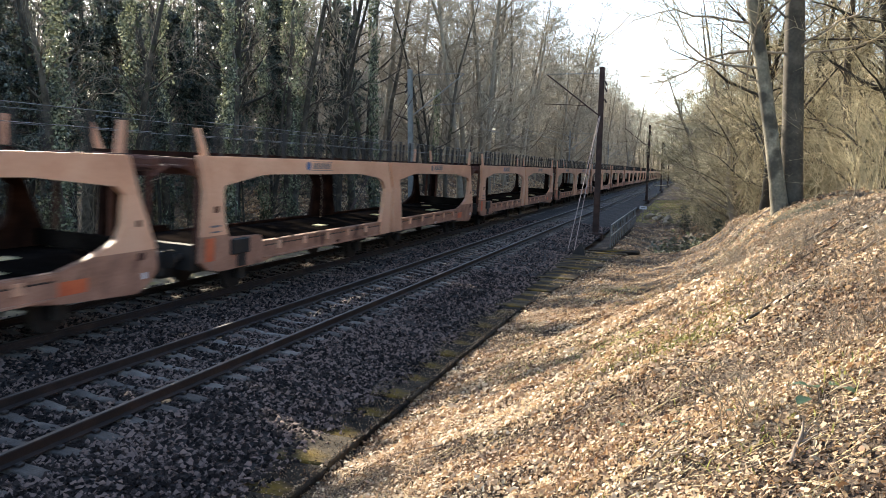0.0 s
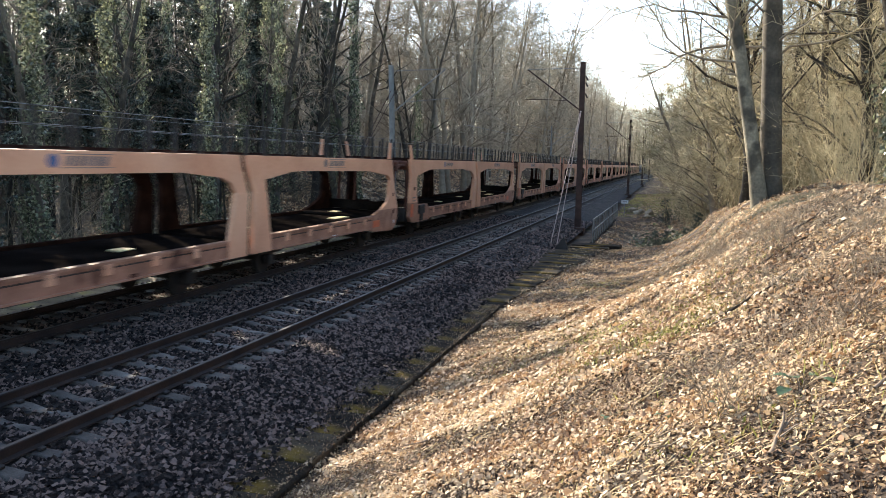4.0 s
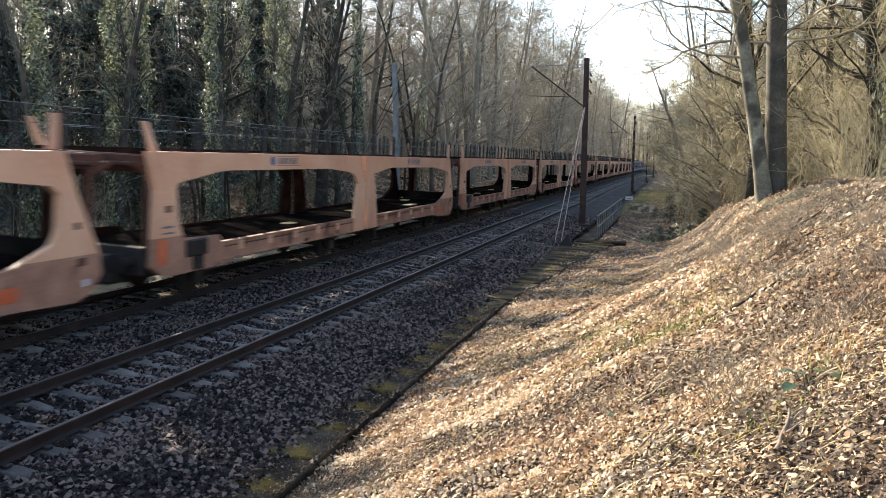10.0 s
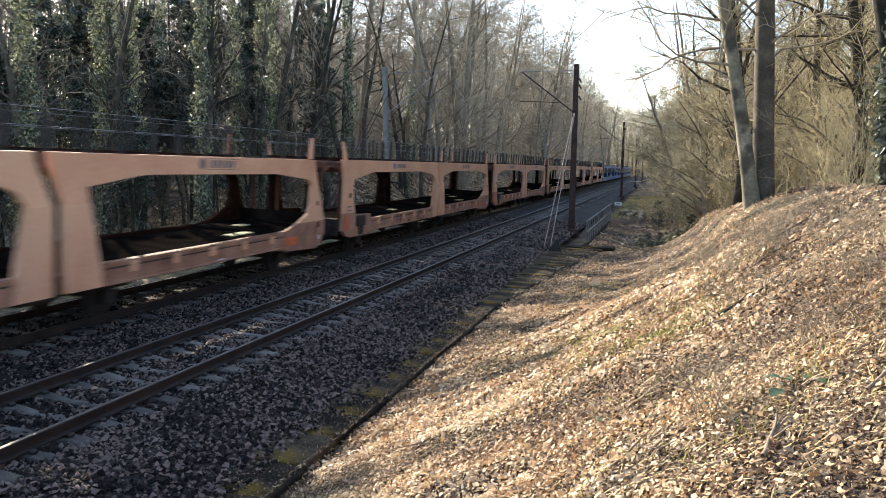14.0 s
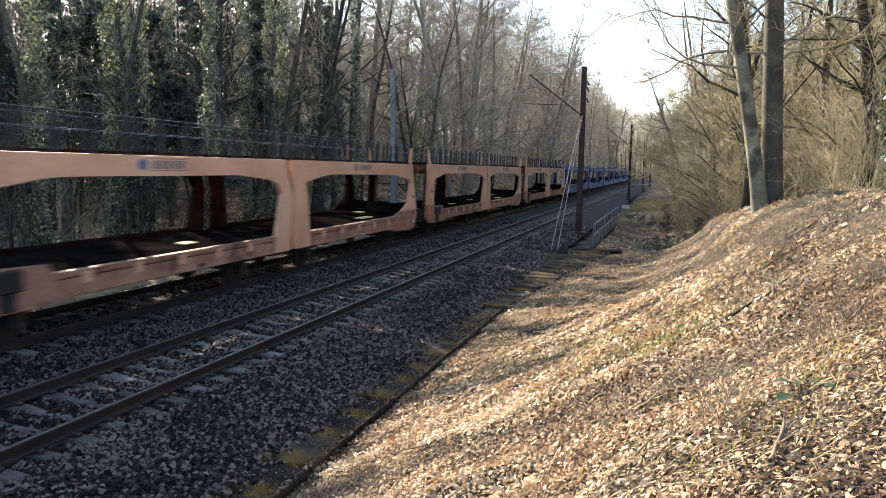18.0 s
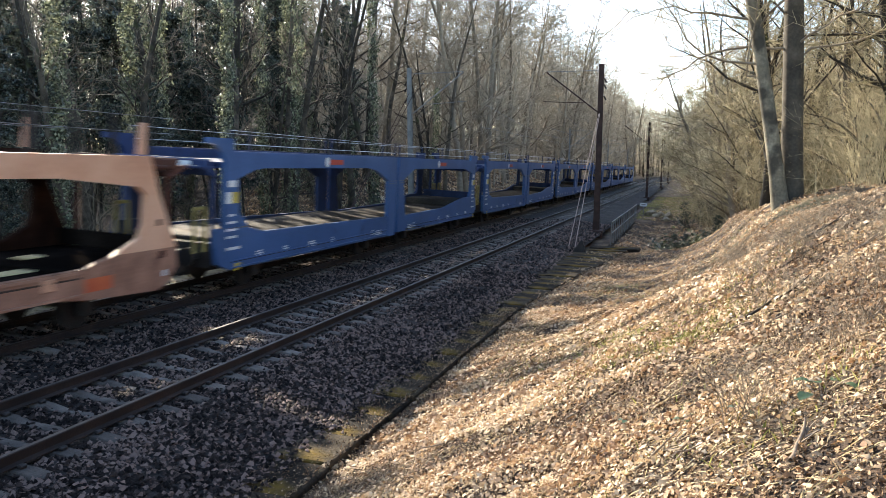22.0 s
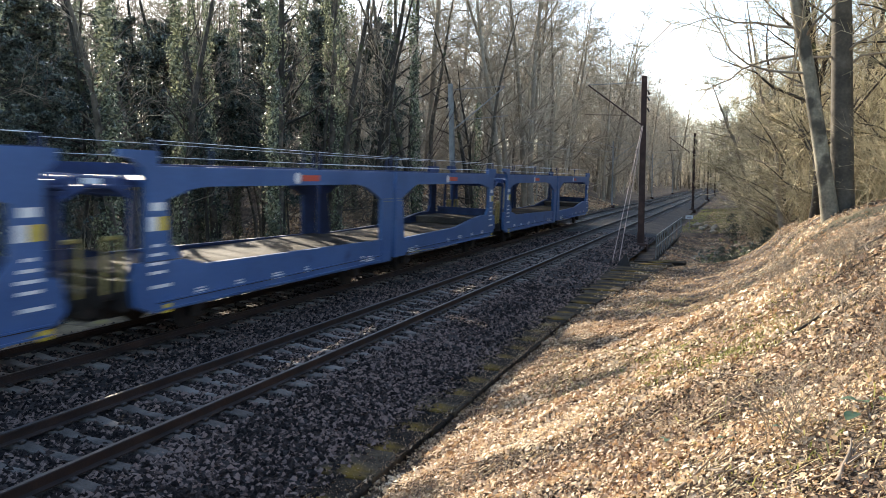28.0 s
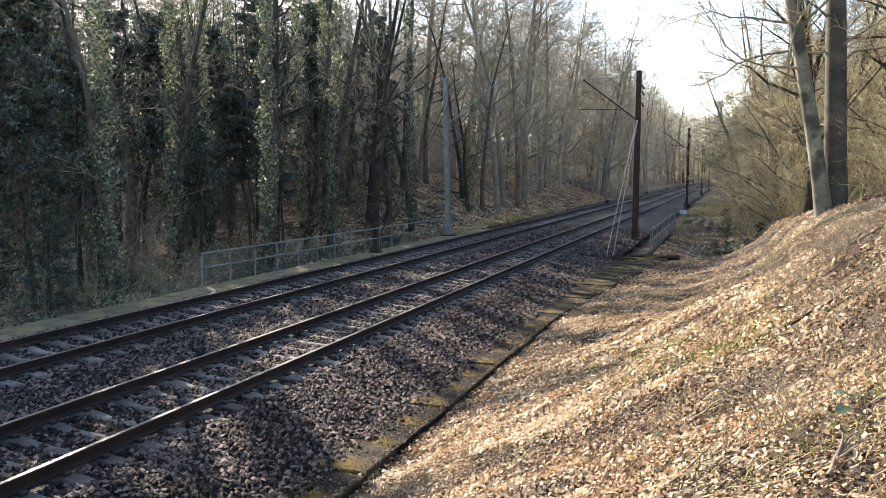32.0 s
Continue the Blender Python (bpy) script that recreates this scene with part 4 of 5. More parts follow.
def bare_tree(seed, height, radius, limbs, first=0.35, branches=8, twigs=6, spread=0.3, crook=0.05, fan=2, thick=1.0, last=0.97):
    """Trunk mesh and crown mesh of a leafless tree."""
    rng = np.random.default_rng(seed)
    wood, crown = Tubes(), Tubes()
    trunk = wander(rng, (0, 0, -0.4), (0, 0, 1), height, 12, crook, 0.03)
    u = np.linspace(0, 1, 13)
    rad = radius * (1 - u) ** 0.75 + 0.01
    rad[0] *= 1.35
    wood.add(trunk, rad, 9)
    for i in range(limbs):
        t = first + (last - first) * (i + rng.random()) / limbs if i < limbs - 3 else rng.uniform(last, 0.97)
        p, d = along(trunk, t)
        r0 = radius * (1 - t) ** 0.75 * rng.uniform(0.3, 0.5) + 0.008
        l = height * spread * rng.uniform(0.6, 1.1) * (1.15 - t * 0.75)
        limb = wander(rng, p, side_way(rng, d, rng.uniform(0.7, 1.2)), l, 5, 0.14, 0.05)
        wood.add(limb, np.linspace(r0, r0 * 0.2, 6), 4)
        for j in range(branches):
            q, e = along(limb, rng.uniform(0.2, 1))
            bl = l * rng.uniform(0.25, 0.55)
            br = wander(rng, q, side_way(rng, e, rng.uniform(0.5, 1.0)), bl, 2, 0.2, 0.05)
            crown.add(br, np.array([0.012, 0.009, 0.005]) * thick, 3)
            for k in range(twigs):
                w, g = along(br, rng.uniform(0.15, 1))
                tl = bl * rng.uniform(0.3, 0.7)
                x = side_way(rng, g, rng.uniform(0.4, 0.9)) * tl
                crown.spike(w, w + x, 0.0065 * thick)
                for _ in range(fan):
                    y = w + x * rng.uniform(0.15, 0.6)
                    crown.spike(y, y + side_way(rng, x, rng.uniform(0.4, 0.9)) * tl * rng.uniform(0.35, 0.6), 0.0045 * thick)
    return wood.mesh("trunk", BARK), crown.mesh("crown", TWIG)


def leaf_cards(name, centres, out, size, mat, rng, flat=0.5):
    """Many small four-cornered leaves, each folded a little along its middle."""
    n = len(centres)
    nrm = out + rng.normal(0, flat, (n, 3))
    nrm /= np.linalg.norm(nrm, axis=1)[:, None] + 1e-9
    a = np.cross(nrm, rng.normal(0, 1, (n, 3)))
    a /= np.linalg.norm(a, axis=1)[:, None] + 1e-9
    b = np.cross(nrm, a)
    s = (size * rng.uniform(0.6, 1.3, n))[:, None]
    lift = nrm * s * 0.22
    v = np.stack([centres - a * s * 0.75, centres + b * s * 0.42 + lift, centres + a * s * 0.75, centres - b * s * 0.42 + lift], 1)
    f = np.array([(0, 1, 2), (0, 2, 3)])[None] + 4 * np.arange(n)[:, None, None]
    return mesh_of(name, v.reshape(-1, 3), f.reshape(-1, 3), mat)


def ivy_mesh(seed, low, high, r, n, size=0.085):
    """Ivy round a trunk, thick in some stretches and thin in others."""
    rng = np.random.default_rng(seed)
    z = low + (high - low) * rng.random(n) ** 1.1
    a = rng.uniform(0, 6.283, n)
    clump = 0.5 + 0.3 * np.sin(z * 2.3 + a + seed) + 0.3 * np.sin(z * 0.9 - a * 2 + 1.3 * seed) * np.sin(z * 5.1 + a * 3)
    keep = rng.random(n) < clump * 1.3
    z, a, clump = z[keep], a[keep], np.clip(clump[keep], 0, 1)
    n = len(z)
    d = r * (1 - 0.5 * z / 16) + rng.random(n) ** 2 * (0.06 + 0.55 * clump ** 2)
    out = np.stack([np.cos(a), np.sin(a), 0.35 * np.ones(n)], -1)
    c = np.stack([np.cos(a) * d, np.sin(a) * d, z], -1) + rng.normal(0, 0.03, (n, 3))
    return leaf_cards("ivy", c, out, size, IVY, rng, 0.8)


def evergreen(seed, height, n_branch, per, reach, low=0.05, leaf=0.075):
    """A holly-like tree: a trunk, bent boughs, and leaves in sprays along them."""
    rng = np.random.default_rng(seed)
    wood, centres, outs = Tubes(), [], []
    trunk = wander(rng, (0, 0, -0.3), (0, 0, 1), height, 10, 0.06, 0.03)
    wood.add(trunk, np.linspace(0.16, 0.015, 11), 7)
    for i in range(n_branch):
        t = rng.uniform(low, 0.98)
        p, d = along(trunk, t)
        l = reach * rng.uniform(0.5, 1.1) * (1.1 - 0.75 * t)
        br = wander(rng, p, side_way(rng, d, rng.uniform(1.0, 1.5)), l, 5, 0.15, -0.02)
        wood.add(br, np.linspace(0.03, 0.006, 6), 4)
        for j in range(5):
            q, e = along(br, rng.uniform(0.25, 1))
            sp = wander(rng, q, side_way(rng, e, rng.uniform(0.4, 1.0)), l * 0.35, 3, 0.2, -0.02)
            wood.add(sp, np.linspace(0.008, 0.003, 4), 3)
            m = per // 5
            tt = rng.uniform(0.1, 1, m)
            pts = np.array([along(sp, x)[0] for x in tt]) + rng.normal(0, 0.09, (m, 3)) * np.array([1, 1, 0.7])
            centres.append(pts)
            outs.append(np.tile([0, 0, 0.8], (m, 1)) + rng.normal(0, 0.5, (m, 3)))
    return wood.mesh("trunk", BARK), leaf_cards("foliage", np.concatenate(centres), np.concatenate(outs), leaf, HOLLY, rng)


def thicket(seed, n, height, spread, mat, thick=1.0, arch=-0.05):
    """Many thin stems that fork and arch: a mesh of stems and a mesh of twigs."""
    rng = np.random.default_rng(seed)
    t, w = Tubes(), Tubes()
    for _ in range(n):
        p = np.array([rng.normal(0, spread * 0.4), rng.normal(0, spread * 0.4), -0.1])
        d = np.array([rng.normal(0, 0.45), rng.normal(0, 0.45), 1])
        l = height * rng.uniform(0.4, 1.15)
        st = wander(rng, p, d / np.linalg.norm(d), l, 4, 0.2, arch)
        r = 0.009 * thick * rng.uniform(0.6, 1.5)
        t.add(st, np.linspace(r, r * 0.25, 5), 3)
        for _ in range(6):
            q, e = along(st, rng.uniform(0.25, 0.95))
            x = side_way(rng, e, rng.uniform(0.4, 1.0)) * l * rng.uniform(0.12, 0.35)
            w.spike(q, q + x, r * 0.5)
            for _ in range(2):
                a = q + x * rng.uniform(0.2, 0.8)
                w.spike(a, a + side_way(rng, x, 0.7) * l * rng.uniform(0.05, 0.12), r * 0.35)
    w.v, w.f = [np.zeros((0, 3))], [np.zeros((0, 4), int)]
    return t.mesh("stems", mat), w.mesh("twigs", mat)


def recoloured(pair, bark, twig):
    out = []
    for me, mat in zip(pair, (bark, twig)):
        me = me.copy()
        me.materials[0] = mat
        out.append(me)
    return tuple(out)


TALL = [bare_tree(11, 16, 0.2, 14, 0.28, 6, 4, 0.2, 0.045, 1, 1.0, 0.75), bare_tree(12, 17, 0.26, 15, 0.3, 6, 4, 0.2, 0.045, 1, 1.0, 0.75), bare_tree(13, 14, 0.15, 13, 0.26, 6, 4, 0.21, 0.055, 1, 1.3, 0.8), bare_tree(14, 17, 0.18, 13, 0.34, 6, 4, 0.18, 0.04, 1, 1.0, 0.75)]
BUSHY = [bare_tree(21, 10, 0.12, 22, 0.07, 8, 5, 0.3, 0.09, 1, 1.15, 0.8), bare_tree(22, 11, 0.15, 22, 0.08, 8, 5, 0.28, 0.08, 1, 1.15, 0.8), bare_tree(23, 8, 0.09, 20, 0.06, 8, 5, 0.32, 0.1, 1, 1.1, 0.85)]
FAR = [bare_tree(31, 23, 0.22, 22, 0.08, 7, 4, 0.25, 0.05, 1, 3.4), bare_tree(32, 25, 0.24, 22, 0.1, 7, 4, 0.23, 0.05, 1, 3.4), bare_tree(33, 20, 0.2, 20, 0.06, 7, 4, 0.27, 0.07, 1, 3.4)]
# Distant trees take paler trunk and twig colours in place of haze.
FAR = [recoloured(p, TWIG, HAZY_TWIG) for p in FAR]
IVIES = [ivy_mesh(41, 0, 12, 0.2, 5200, 0.1), ivy_mesh(42, 0.5, 16, 0.24, 7600, 0.105), ivy_mesh(43, 0, 7, 0.18, 3000, 0.09)]
HOLLIES = [evergreen(51, 7.5, 60, 140, 2.4, 0.05, 0.1), evergreen(52, 5, 48, 130, 1.9, 0.05, 0.09), evergreen(53, 9, 70, 140, 2.7, 0.05, 0.1), evergreen(54, 11.5, 80, 150, 3.6, 0.42, 0.12), evergreen(55, 16, 95, 170, 4.6, 0.25, 0.14), evergreen(56, 17, 90, 170, 3.4, 0.4, 0.14)]
STEMS = [thicket(61, 80, 3.4, 1.8, SUNLIT_TWIG, 0.8), thicket(62, 90, 2.4, 1.6, SUNLIT_TWIG, 0.75), thicket(63, 70, 5.0, 2.2, SUNLIT_TWIG, 0.9)]
# Bank trees whose crowns carry sunlight in their twig colour.
SUNNY = [recoloured(p, BARK, SUNLIT_TWIG) for p in (*BUSHY, bare_tree(24, 12, 0.13, 24, 0.1, 9, 6, 0.3, 0.09, 2, 1.2, 0.85))]
SAPLINGS = [thicket(66, 34, 6.0, 2.4, TWIG, 1.5, 0.02), thicket(67, 30, 4.6, 2.2, TWIG, 1.4, 0.0)]
BRIARS = [thicket(71, 60, 1.3, 1.3, TWIG, 0.8, -0.12), thicket(72, 60, 1.0, 1.2, SUNLIT_TWIG, 0.8, -0.14)]


def far_wood(name, label, x0, x1, y0, y1, stems, twigs, seed, mat, top=20.0, coarse=1.0, rise=1.1, stem_mat=None):
    """A deep belt of distant trunks and twigs, too far to tell apart."""
    rng = np.random.default_rng(seed)
    t = Tubes()
    for _ in range(stems):
        x, y = rng.uniform(x0, x1), rng.uniform(y0, y1)
        z = float(ground_z(x, y)) - 0.3
        r = rng.uniform(0.07, 0.2)
        lean = rng.normal(0, 0.5, 2)
        h = top * rng.uniform(0.6, 1.1)
        t.add([(x, y, z), (x + lean[0], y + lean[1], z + h * 0.5), (x + lean[0] * 2.5, y + lean[1] * 2.5, z + h)], [r, r * 0.7, r * 0.15], 5)
    n = twigs
    p = np.stack([rng.uniform(x0, x1, n), rng.uniform(y0, y1, n), np.zeros(n)], -1)
    p[:, 2] = ground_z(p[:, 0], p[:, 1]) + top * rng.random(n) ** rise
    d = rng.normal(0, 1, (n, 3))
    d[:, 2] = np.abs(d[:, 2]) * 0.8
    d *= (rng.uniform(0.6, 2.0, n) * coarse ** 0.6 / np.linalg.norm(d, axis=1))[:, None]
    w = np.cross(d, rng.normal(0, 1, (n, 3)))
    w *= (rng.uniform(0.008, 0.02, n) * coarse / np.linalg.norm(w, axis=1))[:, None]
    u = np.cross(d, w)
    u *= (np.linalg.norm(w, axis=1) / np.linalg.norm(u, axis=1))[:, None]
    base = sum(len(a) for a in t.v)
    v = np.stack([p + w, p - w * 0.5 + u * 0.9, p - w * 0.5 - u * 0.9, p + d], 1).reshape(-1, 3)
    f = np.array([(0, 1, 3), (1, 2, 3), (2, 0, 3)])[None] + 4 * np.arange(n)[:, None, None]
    ob = thing(name, label, "wood", kind="stuff", me=t.mesh("trunks", stem_mat or BARK))
    tagged(part("twigs", mesh_of("twigs", v, f.reshape(-1, 3), mat), ob), kind="stuff")
    return ob


def plant_tree(kind, x, y, turn=None, ivy=None, size=1.0, lean=(0, 0), label="", group="trees of the wood", wide=1.0):
    z = float(ground_z(x, y))
    turn = random.uniform(0, 360) if turn is None else turn
    ob = thing("tree", label or ("bare tall woodland tree with ivy on its trunk" if ivy is not None else "bare tall woodland tree in winter"), "tree", pose(x, y, z, lean[0], lean[1], turn), group)
    s = Matrix.Diagonal((size * wide, size * wide, size, 1))
    part("trunk", kind[0], ob, "", s)
    part("crown", kind[1], ob, "bare branches and twigs", s)
    if ivy is not None:
        part("ivy", IVIES[ivy], ob, "glossy green ivy leaves", Matrix.Diagonal((1, 1, size, 1)))
    return ob


def plant_holly(i, x, y, size=1.0, label="dark evergreen holly with dense leaves"):
    ob = thing("holly", label, "evergreen tree", pose(x, y, float(ground_z(x, y)), 0, 0, random.uniform(0, 360)), "evergreens of the wood")
    s = Matrix.Diagonal((size, size, size, 1))
    part("trunk", HOLLIES[i][0], ob, "", s)
    part("foliage", HOLLIES[i][1], ob, "dark glossy leaves", s)
    return ob


def plant_shrub(pair, x, y, size=1.0, label="bare undergrowth shrub with stems coloured as if sunlit", name="shrub"):
    ob = thing(name, label, "shrub", pose(x, y, float(ground_z(x, y)), 0, 0, random.uniform(0, 360)), "undergrowth")
    s = Matrix.Diagonal((size, size, size, 1))
    tagged(part("stem_clump", pair[0], ob, "", s), kind="stuff")
    tagged(part("twig_clump", pair[1], ob, "fine bare twigs", s), kind="stuff")
    return ob


rnd = random.Random(5)
# the far side: rows of slim trunks behind the railing
placed = []


def free(x, y, gap):
    ok = all((x - a) ** 2 + (y - b) ** 2 > gap * gap for a, b in placed)
    if ok:
        placed.append((x, y))
    return ok


def tall_enough(x, y):
    """The young trees near the line are lower than those deeper in the wood."""
    return min(1.25, max(0.72, 0.32 + 0.0185 * math.hypot(x - 8, y)))


def seen(x, y):
    """Whether a place on the far side can come into view or shade the line."""
    return x > 7.9 - 1.3 * y - 5


for x, y, k, iv in ((-18.6, 41.2, 0, 1), (-20.6, 37.5, 2, 2), (-22.0, 56.5, 1, 0), (-20.5, 62.0, 1, 1), (-17.5, 64.5, 3, None), (-13.6, 17.4, 3, 0), (-17.6, 46.0, 1, 1), (-19.4, 53.0, 3, 2), (-15.2, 28.0, 0, 1)):
    placed.append((x, y))
    plant_tree(TALL[k], x, y, ivy=iv, size=tall_enough(x, y))
for _ in range(4000):
    if len(placed) > 54:
        break
    y = rnd.uniform(13, 66)
    x = -11.0 - rnd.random() ** 1.25 * 27
    if seen(x, y) and free(x, y, 1.9):
        kind = TALL[rnd.randrange(4)] if rnd.random() < 0.85 else BUSHY[rnd.randrange(3)]
        plant_tree(kind, x, y, ivy=rnd.randrange(3) if rnd.random() < 0.72 else None, size=tall_enough(x, y) * rnd.uniform(0.92, 1.12), lean=(rnd.uniform(-2, 2), rnd.uniform(-2, 2)))
for x, y, i, s in ((-20, 35, 0, 1.0), (-18, 55, 0, 1.2), (-16.5, 31.5, 3, 0.7), (-25.5, 37, 4, 0.85), (-20.5, 42, 5, 0.62), (-25, 49, 5, 0.9), (-15.6, 37.5, 5, 0.5), (-22.5, 53, 5, 0.95), (-30, 44, 4, 1.0), (-14.6, 15.8, 4, 0.62), (-19.2, 39.6, 5, 0.66), (-11.7, 17.9, 0, 0.55), (-13.2, 18.6, 3, 0.72), (-19, 22.5, 5, 0.8), (-23, 27, 5, 0.85), (-28, 33, 5, 0.9), (-24, 36, 5, 0.85), (-27, 46, 5, 0.95), (-29, 57, 5, 1.0), (-25, 58, 5, 1.0), (-20.5, 58, 5, 0.85), (-33, 61, 5, 1.05), (-19.5, 47.5, 5, 0.72), (-22, 33, 5, 0.8), (-15.2, 22.6, 3, 0.8), (-34, 33, 5, 1.0), (-38, 31, 5, 1.0), (-33, 39, 4, 1.0), (-37, 44, 5, 1.0), (-41, 38, 5, 1.05), (-31, 51, 5, 0.95), (-38, 53, 5, 1.05)):
    plant_holly(i, x, y, s)
SCRUB = []
for seed, mat in ((151, IVY), (152, IVY), (153, HOLLY)):
    rs = np.random.default_rng(seed)
    a, d = rs.uniform(0, 6.283, 520), np.sqrt(rs.random(520))
    zz = (1 - d ** 2) * rs.uniform(0.15, 1.0, 520) * (0.75 + 0.35 * np.sin(3 * a + seed))
    SCRUB.append(leaf_cards("leaves", np.stack([np.cos(a) * d, np.sin(a) * d, np.abs(zz)], -1), np.tile([0.0, 0, 1], (520, 1)), np.full(520, 0.085), mat, rs, 0.8))


def plant_scrub(i, x, y, size, label="low leafy ivy and bramble scrub in patchy sun"):
    """Thin stems under a low heap of leaves."""
    ob = thing("scrub", label, "shrub", pose(x, y, float(ground_z(x, y)), 0, 0, random.uniform(0, 360)), "undergrowth")
    tagged(part("stem_clump", BRIARS[0][0], ob, "", Matrix.Diagonal((size * 0.7, size * 0.7, size * 0.7, 1))), kind="stuff")
    tagged(part("leaves", SCRUB[i], ob, "small glossy leaves", Matrix.Diagonal((size, size, size * 0.8, 1))), kind="stuff")


for k in range(62):
    y = 12.5 + 36 * rnd.random() ** 1.2
    plant_scrub(k % 3, -9.7 - rnd.random() ** 1.5 * 8, y, rnd.uniform(0.55, 1.15))
for x, y, s_ in ((-10.6, 17.0, 0.7), (-10.2, 19.4, 0.8), (-10.9, 21.2, 0.9), (-10.3, 14.8, 0.7), (-9.9, 21.4, 0.8), (-12.5, 19, 1.4), (-13.5, 22, 1.5), (-12.2, 24.5, 1.3), (-14.6, 25, 1.7), (-13, 28, 1.5), (-15.5, 30, 1.8), (-13.2, 33, 1.4), (-16.5, 34, 1.8), (-14.5, 37, 1.6), (-17, 39, 1.7), (-15, 42, 1.5), (-12.2, 16, 1.3)):
    plant_shrub(BRIARS[1], x, y, s_, "dry arching bramble stems, coloured as if sunlit, at the wood's edge", "bramble")
for _ in range(14):
    y = rnd.uniform(12, 50)
    plant_shrub(BRIARS[rnd.randrange(2)], -9.9 - rnd.random() * 9, y, rnd.uniform(0.7, 1.3), "low bare bramble stems on the wood floor", "bramble")
for _ in range(12):
    y = rnd.uniform(18, 80)
    x = -12.5 - rnd.random() * 14
    if seen(x, y):
        plant_shrub(SAPLINGS[rnd.randrange(2)], x, y, rnd.uniform(0.8, 1.3), "bare dark saplings under the trees", "sapling")
far_wood("far_wood", "deep bare wood behind the far side's trees", -76, -46, 30, 180, 420, 66000, 201, TWIG, 24, 3.2, 0.8)
far_wood("far_wood", "deep bare wood along the distant far side", -44, -12, 82, 335, 260, 78000, 202, HAZY_TWIG, 29, 2.8, 0.85, HAZY_TWIG)
far_wood("far_wood", "deep bare wood behind the bank's trees", 21, 52, 17, 120, 420, 30000, 203, SUNLIT_TWIG, 18, 1.5)
far_wood("far_wood", "deep bare wood along the distant bank side", 11, 45, 95, 335, 200, 30000, 204, SUNLIT_TWIG, 20, 2.6)
far_wood("far_wood", "bare wood closing the view where the line bends away", -36, 40, 330, 400, 260, 30000, 205, HAZY_TWIG, 29, 5.0, 0.9)
far_wood("undergrowth", "low bare undergrowth deep in the wood", -60, -22, 62, 300, 10, 16000, 206, HAZY_TWIG, 5, 3.0)
# distance on both sides of the line
far_count = 0
for _ in range(2500):
    if far_count > 115:
        break
    y = 58 + rnd.random() ** 1.5 * 270
    side = rnd.random() < 0.55
    x = (-11.0 - rnd.random() ** 1.5 * 20) if side else (9.5 + rnd.random() ** 1.5 * 18)
    if not side and y < 76:
        continue
    if free(x, y, 3.0):
        far_count += 1
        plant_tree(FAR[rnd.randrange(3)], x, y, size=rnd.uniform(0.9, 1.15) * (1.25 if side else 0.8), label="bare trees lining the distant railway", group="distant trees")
# the bank side
n_bank = 0
OVERHANG = [recoloured(SUNNY[k], TWIG, SUNLIT_TWIG) for k in (1, 3)]
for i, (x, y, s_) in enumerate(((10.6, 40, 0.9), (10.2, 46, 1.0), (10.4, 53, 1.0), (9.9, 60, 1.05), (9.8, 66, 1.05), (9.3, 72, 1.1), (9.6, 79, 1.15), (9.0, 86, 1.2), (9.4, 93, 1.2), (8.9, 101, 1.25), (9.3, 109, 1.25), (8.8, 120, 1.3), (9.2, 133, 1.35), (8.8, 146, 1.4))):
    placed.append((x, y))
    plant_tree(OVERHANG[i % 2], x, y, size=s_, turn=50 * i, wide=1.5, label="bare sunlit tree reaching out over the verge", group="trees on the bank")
for x, y, k in ((10.4, 27.5, 3), (10.6, 33.0, 0), (10.9, 37.5, 3), (10.8, 43.0, 1), (11.2, 49.0, 3), (11.6, 56.0, 0), (11.2, 64.0, 3), (12.8, 22.6, 1), (14.4, 24.2, 3), (13.0, 27.2, 0), (15.4, 21.4, 3), (16.6, 26.2, 1), (14.8, 30.0, 3), (17.8, 23.0, 3), (12.0, 30.5, 2)):
    placed.append((x, y))
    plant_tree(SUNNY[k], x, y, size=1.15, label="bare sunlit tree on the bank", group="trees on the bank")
for _ in range(2500):
    if n_bank > 78:
        break
    y = rnd.uniform(17, 78)
    lo = 11.6 if y < 30 else 10.6
    x = lo + rnd.random() ** 1.4 * 15
    if free(x, y, 1.9):
        n_bank += 1
        kind = SUNNY[rnd.randrange(4)] if rnd.random() < 0.8 else TALL[rnd.randrange(4)]
        plant_tree(kind, x, y, ivy=rnd.randrange(3) if rnd.random() < 0.22 and x > 12.5 else None, size=rnd.uniform(0.95, 1.2), label="bare sunlit tree on the bank", group="trees on the bank")
for i in range(84):
    y = rnd.uniform(19, 80) if i < 60 else rnd.uniform(20, 36)
    lo = (12.2 if y < 26 else 11.0) if y < 40 else 10.0
    plant_shrub(STEMS[rnd.randrange(3)], lo + rnd.random() ** 1.4 * 9, y, rnd.uniform(0.8, 1.2))
for x, y, s in ((8.1, 38.0, 0.25), (8.9, 39.5, 0.3), (7.5, 41.0, 0.25), (9.6, 42, 0.35), (13.5, 22, 0.5), (14.2, 25.5, 0.8), (16.0, 24.0, 0.9), (12.4, 33.5, 0.7), (15.5, 29.0, 0.9), (11.6, 46.0, 0.6)):
    plant_holly(1, x, y, s, "green leafy bush beside the gully")


